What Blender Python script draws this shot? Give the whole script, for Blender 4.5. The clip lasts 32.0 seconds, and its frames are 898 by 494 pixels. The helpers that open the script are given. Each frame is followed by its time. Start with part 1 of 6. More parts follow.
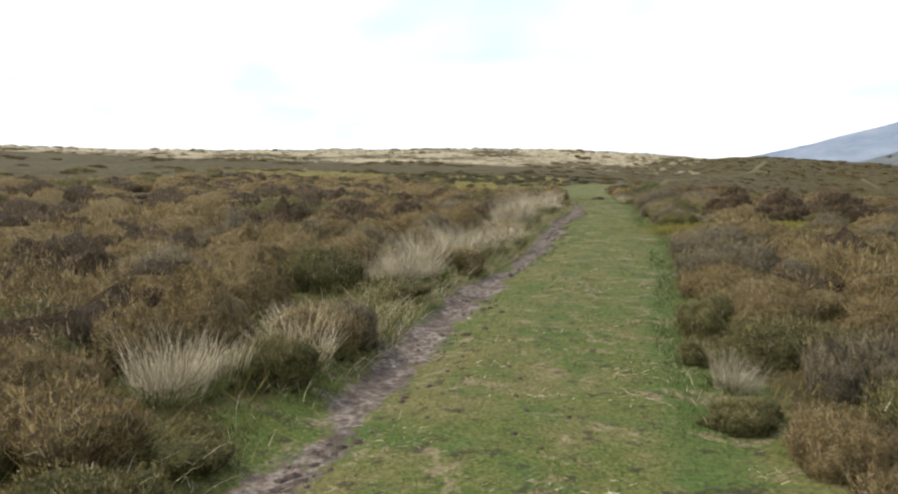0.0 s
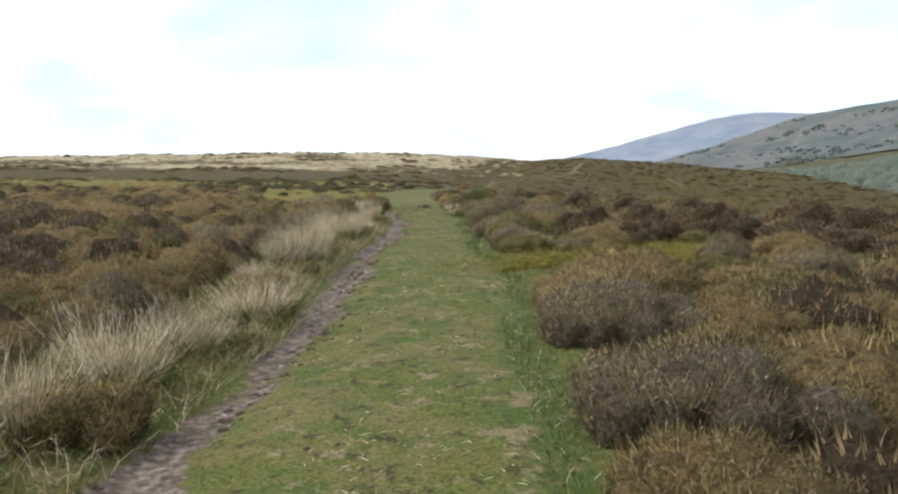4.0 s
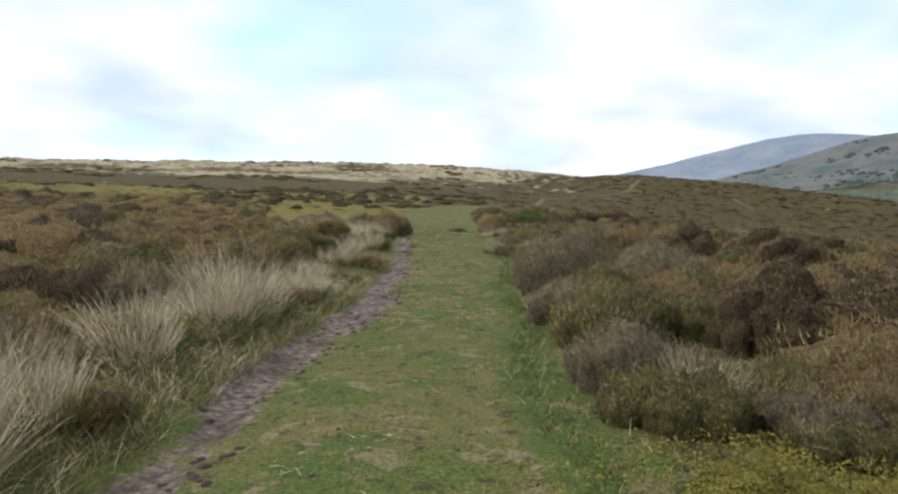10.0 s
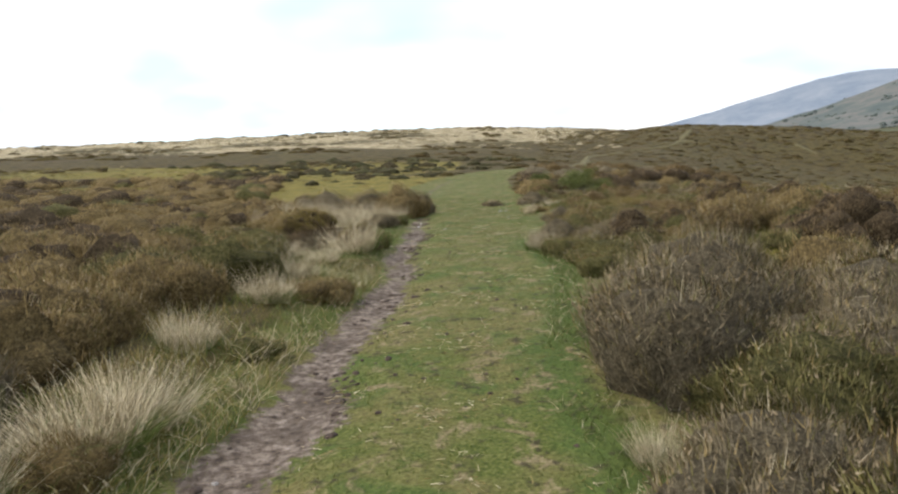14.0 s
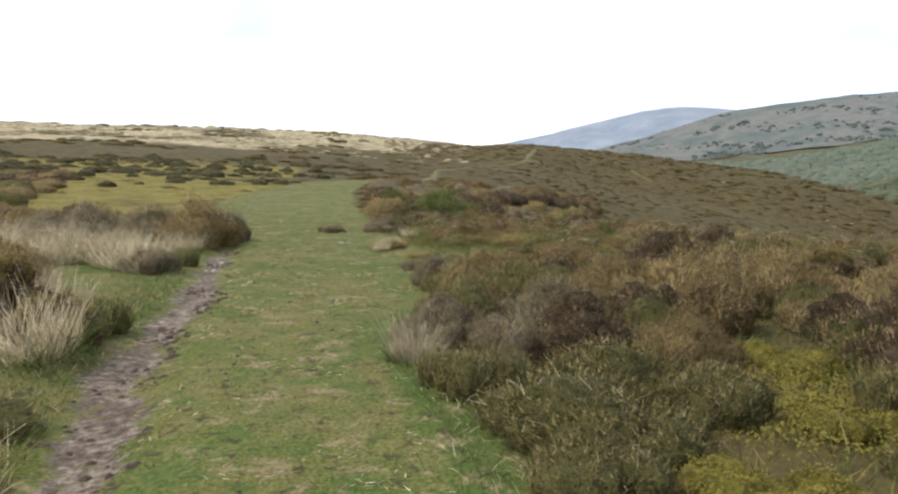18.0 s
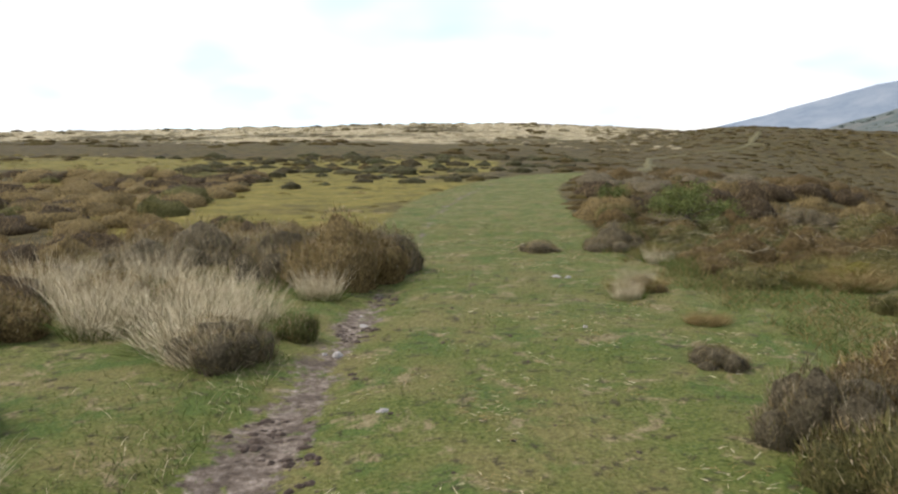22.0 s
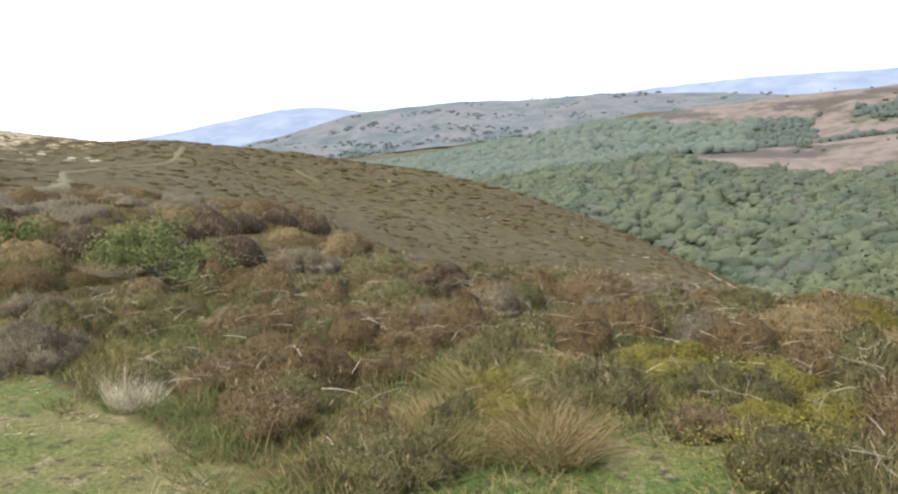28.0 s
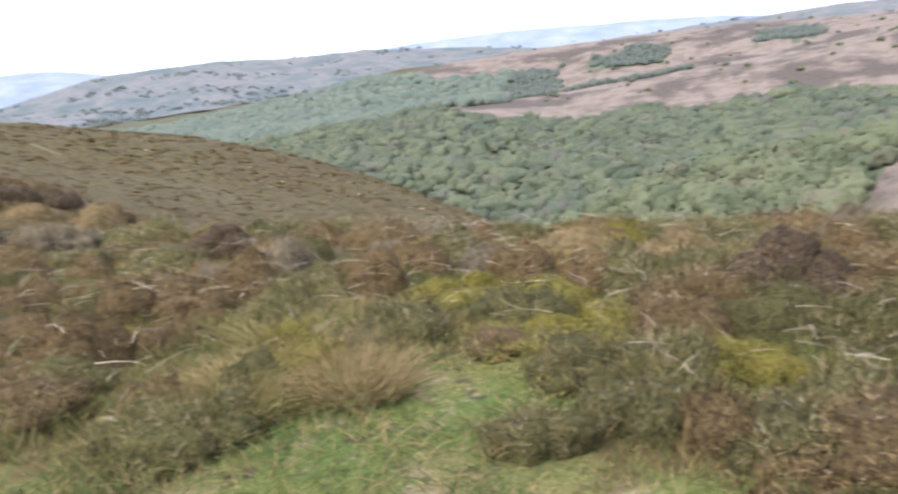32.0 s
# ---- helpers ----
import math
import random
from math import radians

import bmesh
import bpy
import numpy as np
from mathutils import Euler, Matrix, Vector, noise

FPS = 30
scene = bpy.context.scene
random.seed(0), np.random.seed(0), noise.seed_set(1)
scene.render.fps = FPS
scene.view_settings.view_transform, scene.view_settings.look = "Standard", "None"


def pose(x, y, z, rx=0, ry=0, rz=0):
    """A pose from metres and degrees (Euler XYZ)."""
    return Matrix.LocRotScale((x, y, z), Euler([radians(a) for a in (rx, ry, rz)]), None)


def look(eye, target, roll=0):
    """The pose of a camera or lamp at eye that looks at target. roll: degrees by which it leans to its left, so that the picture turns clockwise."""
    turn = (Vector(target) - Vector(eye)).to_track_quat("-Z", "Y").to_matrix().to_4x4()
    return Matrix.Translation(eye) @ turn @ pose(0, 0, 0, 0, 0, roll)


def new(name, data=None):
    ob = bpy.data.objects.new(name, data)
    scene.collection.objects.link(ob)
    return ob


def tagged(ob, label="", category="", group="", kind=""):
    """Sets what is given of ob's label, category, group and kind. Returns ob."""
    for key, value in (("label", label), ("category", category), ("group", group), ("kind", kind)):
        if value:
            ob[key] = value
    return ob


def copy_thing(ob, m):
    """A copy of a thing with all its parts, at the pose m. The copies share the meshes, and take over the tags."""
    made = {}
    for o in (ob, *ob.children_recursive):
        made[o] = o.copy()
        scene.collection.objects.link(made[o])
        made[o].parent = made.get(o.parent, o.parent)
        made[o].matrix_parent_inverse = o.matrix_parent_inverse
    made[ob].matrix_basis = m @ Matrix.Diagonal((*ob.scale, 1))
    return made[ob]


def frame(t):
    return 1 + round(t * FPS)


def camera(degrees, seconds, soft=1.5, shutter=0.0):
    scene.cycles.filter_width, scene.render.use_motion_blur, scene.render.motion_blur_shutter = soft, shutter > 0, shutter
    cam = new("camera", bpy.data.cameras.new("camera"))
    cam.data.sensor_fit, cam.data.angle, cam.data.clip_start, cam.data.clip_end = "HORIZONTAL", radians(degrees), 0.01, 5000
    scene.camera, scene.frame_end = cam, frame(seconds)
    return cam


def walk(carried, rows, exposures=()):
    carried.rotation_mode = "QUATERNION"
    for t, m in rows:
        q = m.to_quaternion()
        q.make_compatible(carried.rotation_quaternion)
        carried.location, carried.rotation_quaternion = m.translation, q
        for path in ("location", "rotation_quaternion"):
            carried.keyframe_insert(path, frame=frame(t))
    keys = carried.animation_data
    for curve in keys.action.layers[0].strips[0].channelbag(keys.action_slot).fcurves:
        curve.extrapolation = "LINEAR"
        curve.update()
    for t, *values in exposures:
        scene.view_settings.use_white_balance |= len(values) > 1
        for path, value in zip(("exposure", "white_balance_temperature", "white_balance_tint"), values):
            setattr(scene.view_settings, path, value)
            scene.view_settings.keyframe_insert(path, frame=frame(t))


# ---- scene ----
cam = camera(64.3, 32.0, soft=2.3, shutter=0.15)
METRES, EYE, TILT, LEAN, TURN = 38.0, 1.6, -3.5, 1.0, 0.0
ROWS = [
    (0.0, 0.0, 0.0, 0.0, 0.01, -0.25, -1.36),
    (0.5, 0.0027, 0.0169, 0.0025, 0.81, -1.01, -1.85),
    (1.0, 0.0059, 0.0335, 0.0052, 1.38, -1.9, -1.31),
    (1.5, 0.008, 0.0517, 0.0071, -1.53, -1.99, -1.57),
    (2.0, 0.0135, 0.0691, 0.0098, -4.78, -0.98, -1.06),
    (2.5, 0.0167, 0.0879, 0.0119, -11.03, -0.29, -0.78),
    (3.0, 0.0228, 0.1051, 0.0135, -12.45, -0.64, 0.35),
    (3.5, 0.0264, 0.1247, 0.016, -11.32, -0.37, 0.45),
    (4.0, 0.0336, 0.1423, 0.0187, -13.43, 0.09, 0.9),
    (4.5, 0.038, 0.1592, 0.0207, -12.91, 1.07, 0.9),
    (6.5, 0.0616, 0.2337, 0.0302, -13.46, -0.32, -0.43),
    (7.0, 0.0667, 0.253, 0.0323, -13.11, -0.08, -1.24),
    (7.5, 0.0736, 0.2709, 0.034, -12.39, 0.58, -1.48),
    (8.0, 0.0769, 0.29, 0.0364, -11.89, 1.71, -2.59),
    (8.5, 0.0826, 0.3075, 0.0372, -12.16, 2.51, -1.57),
    (9.0, 0.0863, 0.3277, 0.0391, -12.21, 2.77, -1.28),
    (9.5, 0.0911, 0.345, 0.041, -13.03, 2.53, -1.33),
    (10.0, 0.0929, 0.3648, 0.0433, -9.83, 1.18, -0.94),
    (10.5, 0.0977, 0.3811, 0.0453, -12.06, -0.13, -1.08),
    (11.0, 0.102, 0.3998, 0.0477, -10.08, -2.45, -0.3),
    (11.5, 0.1073, 0.4156, 0.0505, -14.18, -2.88, -1.78),
    (12.0, 0.1135, 0.435, 0.052, -9.61, -1.57, -1.04),
    (12.5, 0.117, 0.4522, 0.0544, -9.74, -2.34, -1.86),
    (13.0, 0.1208, 0.4705, 0.0567, -0.83, -1.89, -1.59),
    (13.5, 0.1216, 0.4866, 0.0581, -1.14, -0.74, -4.23),
    (14.0, 0.1259, 0.5042, 0.06, -6.33, -1.71, 2.11),
    (14.5, 0.1283, 0.5209, 0.0614, -9.98, -2.26, -2.4),
    (15.0, 0.1339, 0.5385, 0.0625, -16.63, -1.94, -0.54),
    (15.5, 0.1368, 0.5568, 0.0643, -14.35, -1.55, 1.1),
    (17.5, 0.1486, 0.6262, 0.0745, -18.23, -2.43, -0.22),
    (18.0, 0.1527, 0.6444, 0.0766, -18.92, -1.22, -0.45),
    (18.5, 0.1585, 0.6618, 0.0779, -17.36, -0.45, -0.65),
    (19.0, 0.1619, 0.6805, 0.0795, -13.97, -1.09, -1.35),
    (19.5, 0.1672, 0.6984, 0.0807, -13.33, -1.95, -1.48),
    (20.0, 0.1676, 0.7179, 0.0829, -5.48, -1.94, -1.57),
    (20.5, 0.1699, 0.7372, 0.084, -0.05, -1.74, -1.65),
    (21.0, 0.1701, 0.7558, 0.0856, -1.49, -2.04, -1.84),
    (21.5, 0.1715, 0.7735, 0.0876, -6.83, -2.05, -2.0),
    (22.0, 0.1731, 0.7893, 0.0896, -3.11, -1.95, 0.11),
    (22.5, 0.1775, 0.8064, 0.0915, -11.85, 1.01, 1.18),
    (23.0, 0.1839, 0.8236, 0.0937, -23.43, 2.62, 2.02),
    (23.5, 0.1889, 0.8403, 0.0958, -36.25, 3.57, 2.87),
    (24.0, 0.1941, 0.8555, 0.0964, -38.96, 4.79, 3.15),
    (24.5, 0.1965, 0.8729, 0.0971, -34.9, 4.05, 2.45),
    (25.0, 0.2008, 0.8879, 0.0971, -37.34, 3.04, 3.77),
    (25.5, 0.2042, 0.9037, 0.0991, -43.35, 0.57, 4.53),
    (27.5, 0.2116, 0.9301, 0.1029, -50.99, -4.84, 2.5),
    (28.0, 0.2143, 0.9336, 0.1066, -47.08, -1.78, 2.22),
    (28.5, 0.2158, 0.9418, 0.1072, -50.51, 1.23, 1.41),
    (29.0, 0.2154, 0.9429, 0.1066, -49.88, 1.75, 0.64),
    (29.5, 0.2152, 0.9393, 0.1047, -56.08, -1.79, -0.32),
    (30.0, 0.2151, 0.9367, 0.1038, -64.13, -5.48, -0.97),
    (30.5, 0.215, 0.9346, 0.1033, -71.7, -7.16, -0.83),
    (31.0, 0.2159, 0.9334, 0.103, -78.93, -8.29, 0.39),
    (31.5, 0.2179, 0.9326, 0.1029, -84.32, -7.78, 2.0),
    (32.0, 0.2164, 0.9377, 0.1028, -64.98, -6.37, 6.36),
]
EXPOSURES = [(t, e, k, 10 if t < 27 else 15 if t < 29.5 else 21) for t, e, k in (
    (0.0, 0.48, 6400), (2.0, 0.56, 6350), (3.0, 0.36, 6300), (4.0, 0.42, 6350), (7.0, 0.37, 6300), (8.0, 0.28, 6300), (8.6, 0.09, 6250), (9.5, 0.05, 6200), (11.0, 0.54, 6450), (13.0, 0.62, 6500), (14.0, 0.44, 6500), (15.0, 0.62, 6500), (18.0, 0.58, 6500), (19.0, 0.40, 6500), (20.0, 0.6, 6500), (21.0, 0.40, 6500), (22.0, 0.43, 6500),
    (23.0, 0.05, 6500), (24.5, 0.02, 6500), (25.5, 0.0, 6500), (27.5, 1.15, 6100), (28.0, 1.1, 6100), (28.5, 0.6, 6100), (29.0, 0.45, 6100), (30.0, 0.95, 5850), (31.0, 1.25, 5550), (32.0, 1.35, 5850))]
walk(cam, [(t, pose(0, 0, EYE, TILT, LEAN, TURN) @ pose(METRES * x, METRES * y, METRES * z, 90 + pitch, roll, yaw)) for t, x, y, z, yaw, pitch, roll in ROWS], EXPOSURES)

# ---- light ----
SUN_BEARING, SUN_HEIGHT = -72.0, 54.0
world = bpy.data.worlds.new("sky")
scene.world = world
world.use_nodes = True
wn, wl = world.node_tree.nodes, world.node_tree.links
wn.clear()


def wnode(kind, **values):
    n = wn.new(kind)
    for k, v in values.items():
        n.inputs[k].default_value = v
    return n


tc = wnode("ShaderNodeTexCoord")
sky = wnode("ShaderNodeTexSky")
sky.sky_type, sky.sun_disc = "NISHITA", False
sky.sun_elevation, sky.sun_rotation = radians(SUN_HEIGHT), radians(SUN_BEARING)
sky.air_density, sky.dust_density, sky.ozone_density = 1.0, 0.6, 2.0
# a thin, broken layer of cloud: noise on a flat ceiling above the place
sep = wnode("ShaderNodeSeparateXYZ")
wl.new(tc.outputs["Generated"], sep.inputs[0])
lift = wn.new("ShaderNodeMath")
lift.operation, lift.use_clamp = "MAXIMUM", False
wl.new(sep.outputs["Z"], lift.inputs[0])
lift.inputs[1].default_value = 0.0
lift2 = wn.new("ShaderNodeMath")
lift2.operation = "ADD"
wl.new(lift.outputs[0], lift2.inputs[0])
lift2.inputs[1].default_value = 0.28
flat = wn.new("ShaderNodeVectorMath")
flat.operation = "DIVIDE"
comb = wnode("ShaderNodeCombineXYZ")
for i in range(3):
    wl.new(lift2.outputs[0], comb.inputs[i])
wl.new(tc.outputs["Generated"], flat.inputs[0])
wl.new(comb.outputs[0], flat.inputs[1])
cloud = wnode("ShaderNodeTexNoise", Scale=1.5, Detail=2.5, Roughness=0.45, Distortion=0.1)
wl.new(flat.outputs[0], cloud.inputs["Vector"])
ramp = wn.new("ShaderNodeValToRGB")
ramp.color_ramp.elements[0].position, ramp.color_ramp.elements[0].color = 0.325, (0.30, 0.30, 0.30, 1)
ramp.color_ramp.elements[1].position, ramp.color_ramp.elements[1].color = 0.535, (1, 1, 1, 1)
wl.new(cloud.outputs["Fac"], ramp.inputs[0])
skyb = wnode("ShaderNodeBackground", Strength=0.15)
tint = wn.new("ShaderNodeMix")
tint.data_type, tint.blend_type = "RGBA", "MULTIPLY"
tint.inputs[0].default_value = 1.0
tint.inputs[7].default_value = (1.4, 1.55, 1.75, 1)
wl.new(sky.outputs[0], tint.inputs[6])
wl.new(tint.outputs[2], skyb.inputs["Color"])
shade = wn.new("ShaderNodeValToRGB")
shade.color_ramp.elements[0].position, shade.color_ramp.elements[0].color = 0.34, (0.68, 0.79, 0.94, 1)
shade.color_ramp.elements[1].position, shade.color_ramp.elements[1].color = 0.58, (1.0, 1.0, 1.0, 1)
cloud2 = wnode("ShaderNodeTexNoise", Scale=2.0, Detail=2.5, Roughness=0.5)
wl.new(flat.outputs[0], cloud2.inputs["Vector"])
wl.new(cloud2.outputs["Fac"], shade.inputs[0])
cloudb = wnode("ShaderNodeBackground", Strength=0.97)
wl.new(shade.outputs[0], cloudb.inputs["Color"])
mixb = wn.new("ShaderNodeMixShader")
wl.new(ramp.outputs[0], mixb.inputs[0])
wl.new(skyb.outputs[0], mixb.inputs[1])
wl.new(cloudb.outputs[0], mixb.inputs[2])
wout = wn.new("ShaderNodeOutputWorld")
wl.new(mixb.outputs[0], wout.inputs[0])

sun_data = bpy.data.lights.new("sun", "SUN")
sun_data.energy, sun_data.angle, sun_data.color = 2.4, radians(12), (1.0, 0.95, 0.86)
sun = new("sun", sun_data)
sb, sh = radians(SUN_BEARING), radians(SUN_HEIGHT)
sun.matrix_basis = look((400 * math.sin(sb) * math.cos(sh), 400 * math.cos(sb) * math.cos(sh), 400 * math.sin(sh)), (0, 0, 0))

# ---- materials ----


class Nodes:
    """A material under construction: short calls for its nodes."""

    def __init__(self, name, rough=0.9, spec=0.2):
        self.m = bpy.data.materials.new(name)
        self.m.use_nodes = True
        self.t = self.m.node_tree
        self.p = self.t.nodes["Principled BSDF"]
        self.p.inputs["Roughness"].default_value = rough
        self.p.inputs["Specular IOR Level"].default_value = spec
        self.co = self.t.nodes.new("ShaderNodeTexCoord").outputs["Object"]
        self.pos = self.t.nodes.new("ShaderNodeNewGeometry").outputs["Position"]

    def link(self, a, b):
        self.t.links.new(a, b)

    def put(self, socket, v):
        if isinstance(v, bpy.types.NodeSocket):
            self.link(v, socket)
        elif isinstance(v, (int, float)):
            socket.default_value = v
        else:
            socket.default_value = (*v, 1) if len(v) == 3 else v

    def noise(self, scale, detail=3, rough=0.6, co=None, warp=0.0):
        n = self.t.nodes.new("ShaderNodeTexNoise")
        n.inputs["Scale"].default_value, n.inputs["Detail"].default_value = scale, detail
        n.inputs["Roughness"].default_value, n.inputs["Distortion"].default_value = rough, warp
        self.link(co if co is not None else self.pos, n.inputs["Vector"])
        return n.outputs["Fac"]

    def cells(self, scale, co=None, what="Distance"):
        n = self.t.nodes.new("ShaderNodeTexVoronoi")
        n.inputs["Scale"].default_value = scale
        self.link(co if co is not None else self.pos, n.inputs["Vector"])
        return n.outputs[what]

    def ramp(self, fac, stops):
        n = self.t.nodes.new("ShaderNodeValToRGB")
        el = n.color_ramp.elements
        while len(el) < len(stops):
            el.new(0.5)
        for e, (p, c) in zip(el, stops):
            e.position = p
            e.color = (*c, 1) if not isinstance(c, (int, float)) else (c, c, c, 1)
        self.link(fac, n.inputs[0])
        return n.outputs[0]

    def mix(self, fac, a, b, how="MIX"):
        n = self.t.nodes.new("ShaderNodeMix")
        n.data_type, n.blend_type = "RGBA", how
        self.put(n.inputs[0], fac)
        self.put(n.inputs[6], a)
        self.put(n.inputs[7], b)
        return n.outputs[2]

    def math(self, how, a, b=0.0, clamp=False):
        n = self.t.nodes.new("ShaderNodeMath")
        n.operation, n.use_clamp = how, clamp
        self.put(n.inputs[0], a)
        self.put(n.inputs[1], b)
        return n.outputs[0]

    def attr(self, name):
        n = self.t.nodes.new("ShaderNodeAttribute")
        n.attribute_name = name
        return n.outputs["Fac"]

    def island(self):
        return self.t.nodes.new("ShaderNodeNewGeometry").outputs["Random Per Island"]

    def object_random(self):
        return self.t.nodes.new("ShaderNodeObjectInfo").outputs["Random"]

    def bump(self, height, strength, distance):
        n = self.t.nodes.new("ShaderNodeBump")
        n.inputs["Strength"].default_value, n.inputs["Distance"].default_value = strength, distance
        self.link(height, n.inputs["Height"])
        self.link(n.outputs[0], self.p.inputs["Normal"])

    def done(self, colour):
        self.put(self.p.inputs["Base Color"], colour)
        return self.m


def leafy(name, tones, spread=0.3, rough=0.85, big=0.7, through_light=0.22, clumps=8.0):
    """Foliage: tones from dark to light over each sprig's own chance, mottled over metres; some light passes through."""
    k = Nodes(name, rough, 0.2)
    n = len(tones)
    # clumps of shoots share a tone; the dark ones paint in the shade of gaps
    clump = k.ramp(k.noise(clumps, 3, 0.65), [(0.36, 0.0), (0.64, 1.0)])
    fac = k.math("ADD", k.math("MULTIPLY", k.island(), 0.45), k.math("MULTIPLY", clump, 0.55))
    c = k.ramp(fac, [(i / max(1, n - 1), t) for i, t in enumerate(tones)])
    patch = k.noise(big, 2)
    c = k.mix(k.ramp(patch, [(0.3, 0.0), (0.7, 1.0)]), c, k.mix(0.55, c, tones[n // 2]))
    v = k.math("MULTIPLY_ADD", k.object_random(), spread)
    k.t.nodes[-1].inputs[2].default_value = 1.0 - spread / 2
    g = k.t.nodes.new("ShaderNodeHueSaturation")
    k.link(v, g.inputs["Value"])
    k.link(c, g.inputs["Color"])
    m = k.done(g.outputs[0])
    t = k.t.nodes.new("ShaderNodeBsdfTranslucent")
    k.link(g.outputs[0], t.inputs["Color"])
    x = k.t.nodes.new("ShaderNodeMixShader")
    x.inputs[0].default_value = through_light
    k.link(k.p.outputs[0], x.inputs[1])
    k.link(t.outputs[0], x.inputs[2])
    k.link(x.outputs[0], k.t.nodes["Material Output"].inputs["Surface"])
    return m


def core(name, tones, grain=48.0, spread=0.3):
    """The dense inside of a bush: shoots and leaves as a fine tangle, with shade put into the colour."""
    k = Nodes(name, 0.95, 0.1)
    n, big = k.noise(grain, 5, 0.75), k.noise(grain * 0.13, 3)
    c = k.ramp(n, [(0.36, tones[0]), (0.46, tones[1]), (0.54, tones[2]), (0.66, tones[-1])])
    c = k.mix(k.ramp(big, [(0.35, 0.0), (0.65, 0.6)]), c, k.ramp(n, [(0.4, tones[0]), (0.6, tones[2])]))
    # dark noise patches stand in for shaded gaps between the shoots
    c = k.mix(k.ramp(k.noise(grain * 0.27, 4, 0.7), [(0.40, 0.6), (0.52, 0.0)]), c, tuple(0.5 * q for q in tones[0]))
    k.bump(n, 1.0, 0.04)
    v = k.math("MULTIPLY_ADD", k.object_random(), spread)
    k.t.nodes[-1].inputs[2].default_value = 1.0 - spread / 2
    g = k.t.nodes.new("ShaderNodeHueSaturation")
    k.link(v, g.inputs["Value"])
    k.link(c, g.inputs["Color"])
    return k.done(g.outputs[0])


TONES = {
    "heather": [(0.092, 0.065, 0.029), (0.190, 0.134, 0.054), (0.236, 0.168, 0.067), (0.325, 0.235, 0.108), (0.41, 0.31, 0.165)],
    "old": [(0.096, 0.076, 0.045), (0.162, 0.129, 0.075), (0.218, 0.175, 0.106), (0.33, 0.27, 0.175)],
    "green": [(0.056, 0.055, 0.018), (0.116, 0.107, 0.034), (0.172, 0.150, 0.052), (0.245, 0.205, 0.098)],
    "gorse": [(0.064, 0.045, 0.024), (0.160, 0.110, 0.058), (0.220, 0.155, 0.082), (0.29, 0.21, 0.115)],
    "rust": [(0.070, 0.047, 0.021), (0.140, 0.094, 0.038), (0.186, 0.127, 0.050), (0.265, 0.185, 0.085)],
    "bilberry": [(0.098, 0.098, 0.018), (0.176, 0.151, 0.026), (0.232, 0.192, 0.036), (0.250, 0.172, 0.047)],
}
HEATHER, DARKHEATH, GREENHEATH, GORSE, RUST, BILBERRY = (leafy(n + "_sprigs", TONES[n]) for n in ("heather", "old", "green", "gorse", "rust", "bilberry"))
# the sprigs' tones, darkened for the shade inside each bush
CORE = {n: core(n + "_shaded_tangle", [tuple({"heather": 0.78, "green": 0.68, "gorse": 0.42, "bilberry": 0.85}.get(n, 0.74) * c for c in t) for t in tones]) for n, tones in TONES.items()}
OCHRETIP = leafy("ochre_shoots", [(0.135, 0.108, 0.026), (0.195, 0.150, 0.036), (0.250, 0.185, 0.055)])
FADED = leafy("faded_flower_heads", [(0.20, 0.145, 0.085), (0.30, 0.225, 0.135), (0.40, 0.32, 0.21)])
STRAW = leafy("bleached_grass", [(0.27, 0.21, 0.115), (0.42, 0.345, 0.21), (0.56, 0.475, 0.32), (0.66, 0.58, 0.42)])
YELLOWRUSH = leafy("yellow_rush_grass", [(0.13, 0.115, 0.028), (0.20, 0.175, 0.045), (0.27, 0.215, 0.075), (0.33, 0.27, 0.14)])
RUSH = leafy("brown_rush_grass", [(0.125, 0.090, 0.032), (0.205, 0.148, 0.055), (0.29, 0.208, 0.090), (0.17, 0.148, 0.044)])
GREENGRASS = leafy("green_grass", [(0.046, 0.066, 0.015), (0.076, 0.102, 0.023), (0.112, 0.136, 0.035), (0.18, 0.175, 0.068)])
TURFBLADE = leafy("turf_blades", [(0.040, 0.064, 0.011), (0.072, 0.100, 0.018), (0.118, 0.128, 0.030), (0.20, 0.17, 0.08)], clumps=1.6)
# firs and hill trees: haze is mixed into the foliage colours
FIRLEAF = leafy("hazed_fir_needles", [(0.072, 0.085, 0.066), (0.100, 0.114, 0.082)], clumps=0.3)
HAZYTREE = leafy("hazed_trees", [(0.082, 0.098, 0.088), (0.115, 0.130, 0.108)], clumps=0.05)
HAWTHORN = leafy("hawthorn_leaves", [(0.08, 0.10, 0.028), (0.13, 0.145, 0.042), (0.19, 0.195, 0.07)])


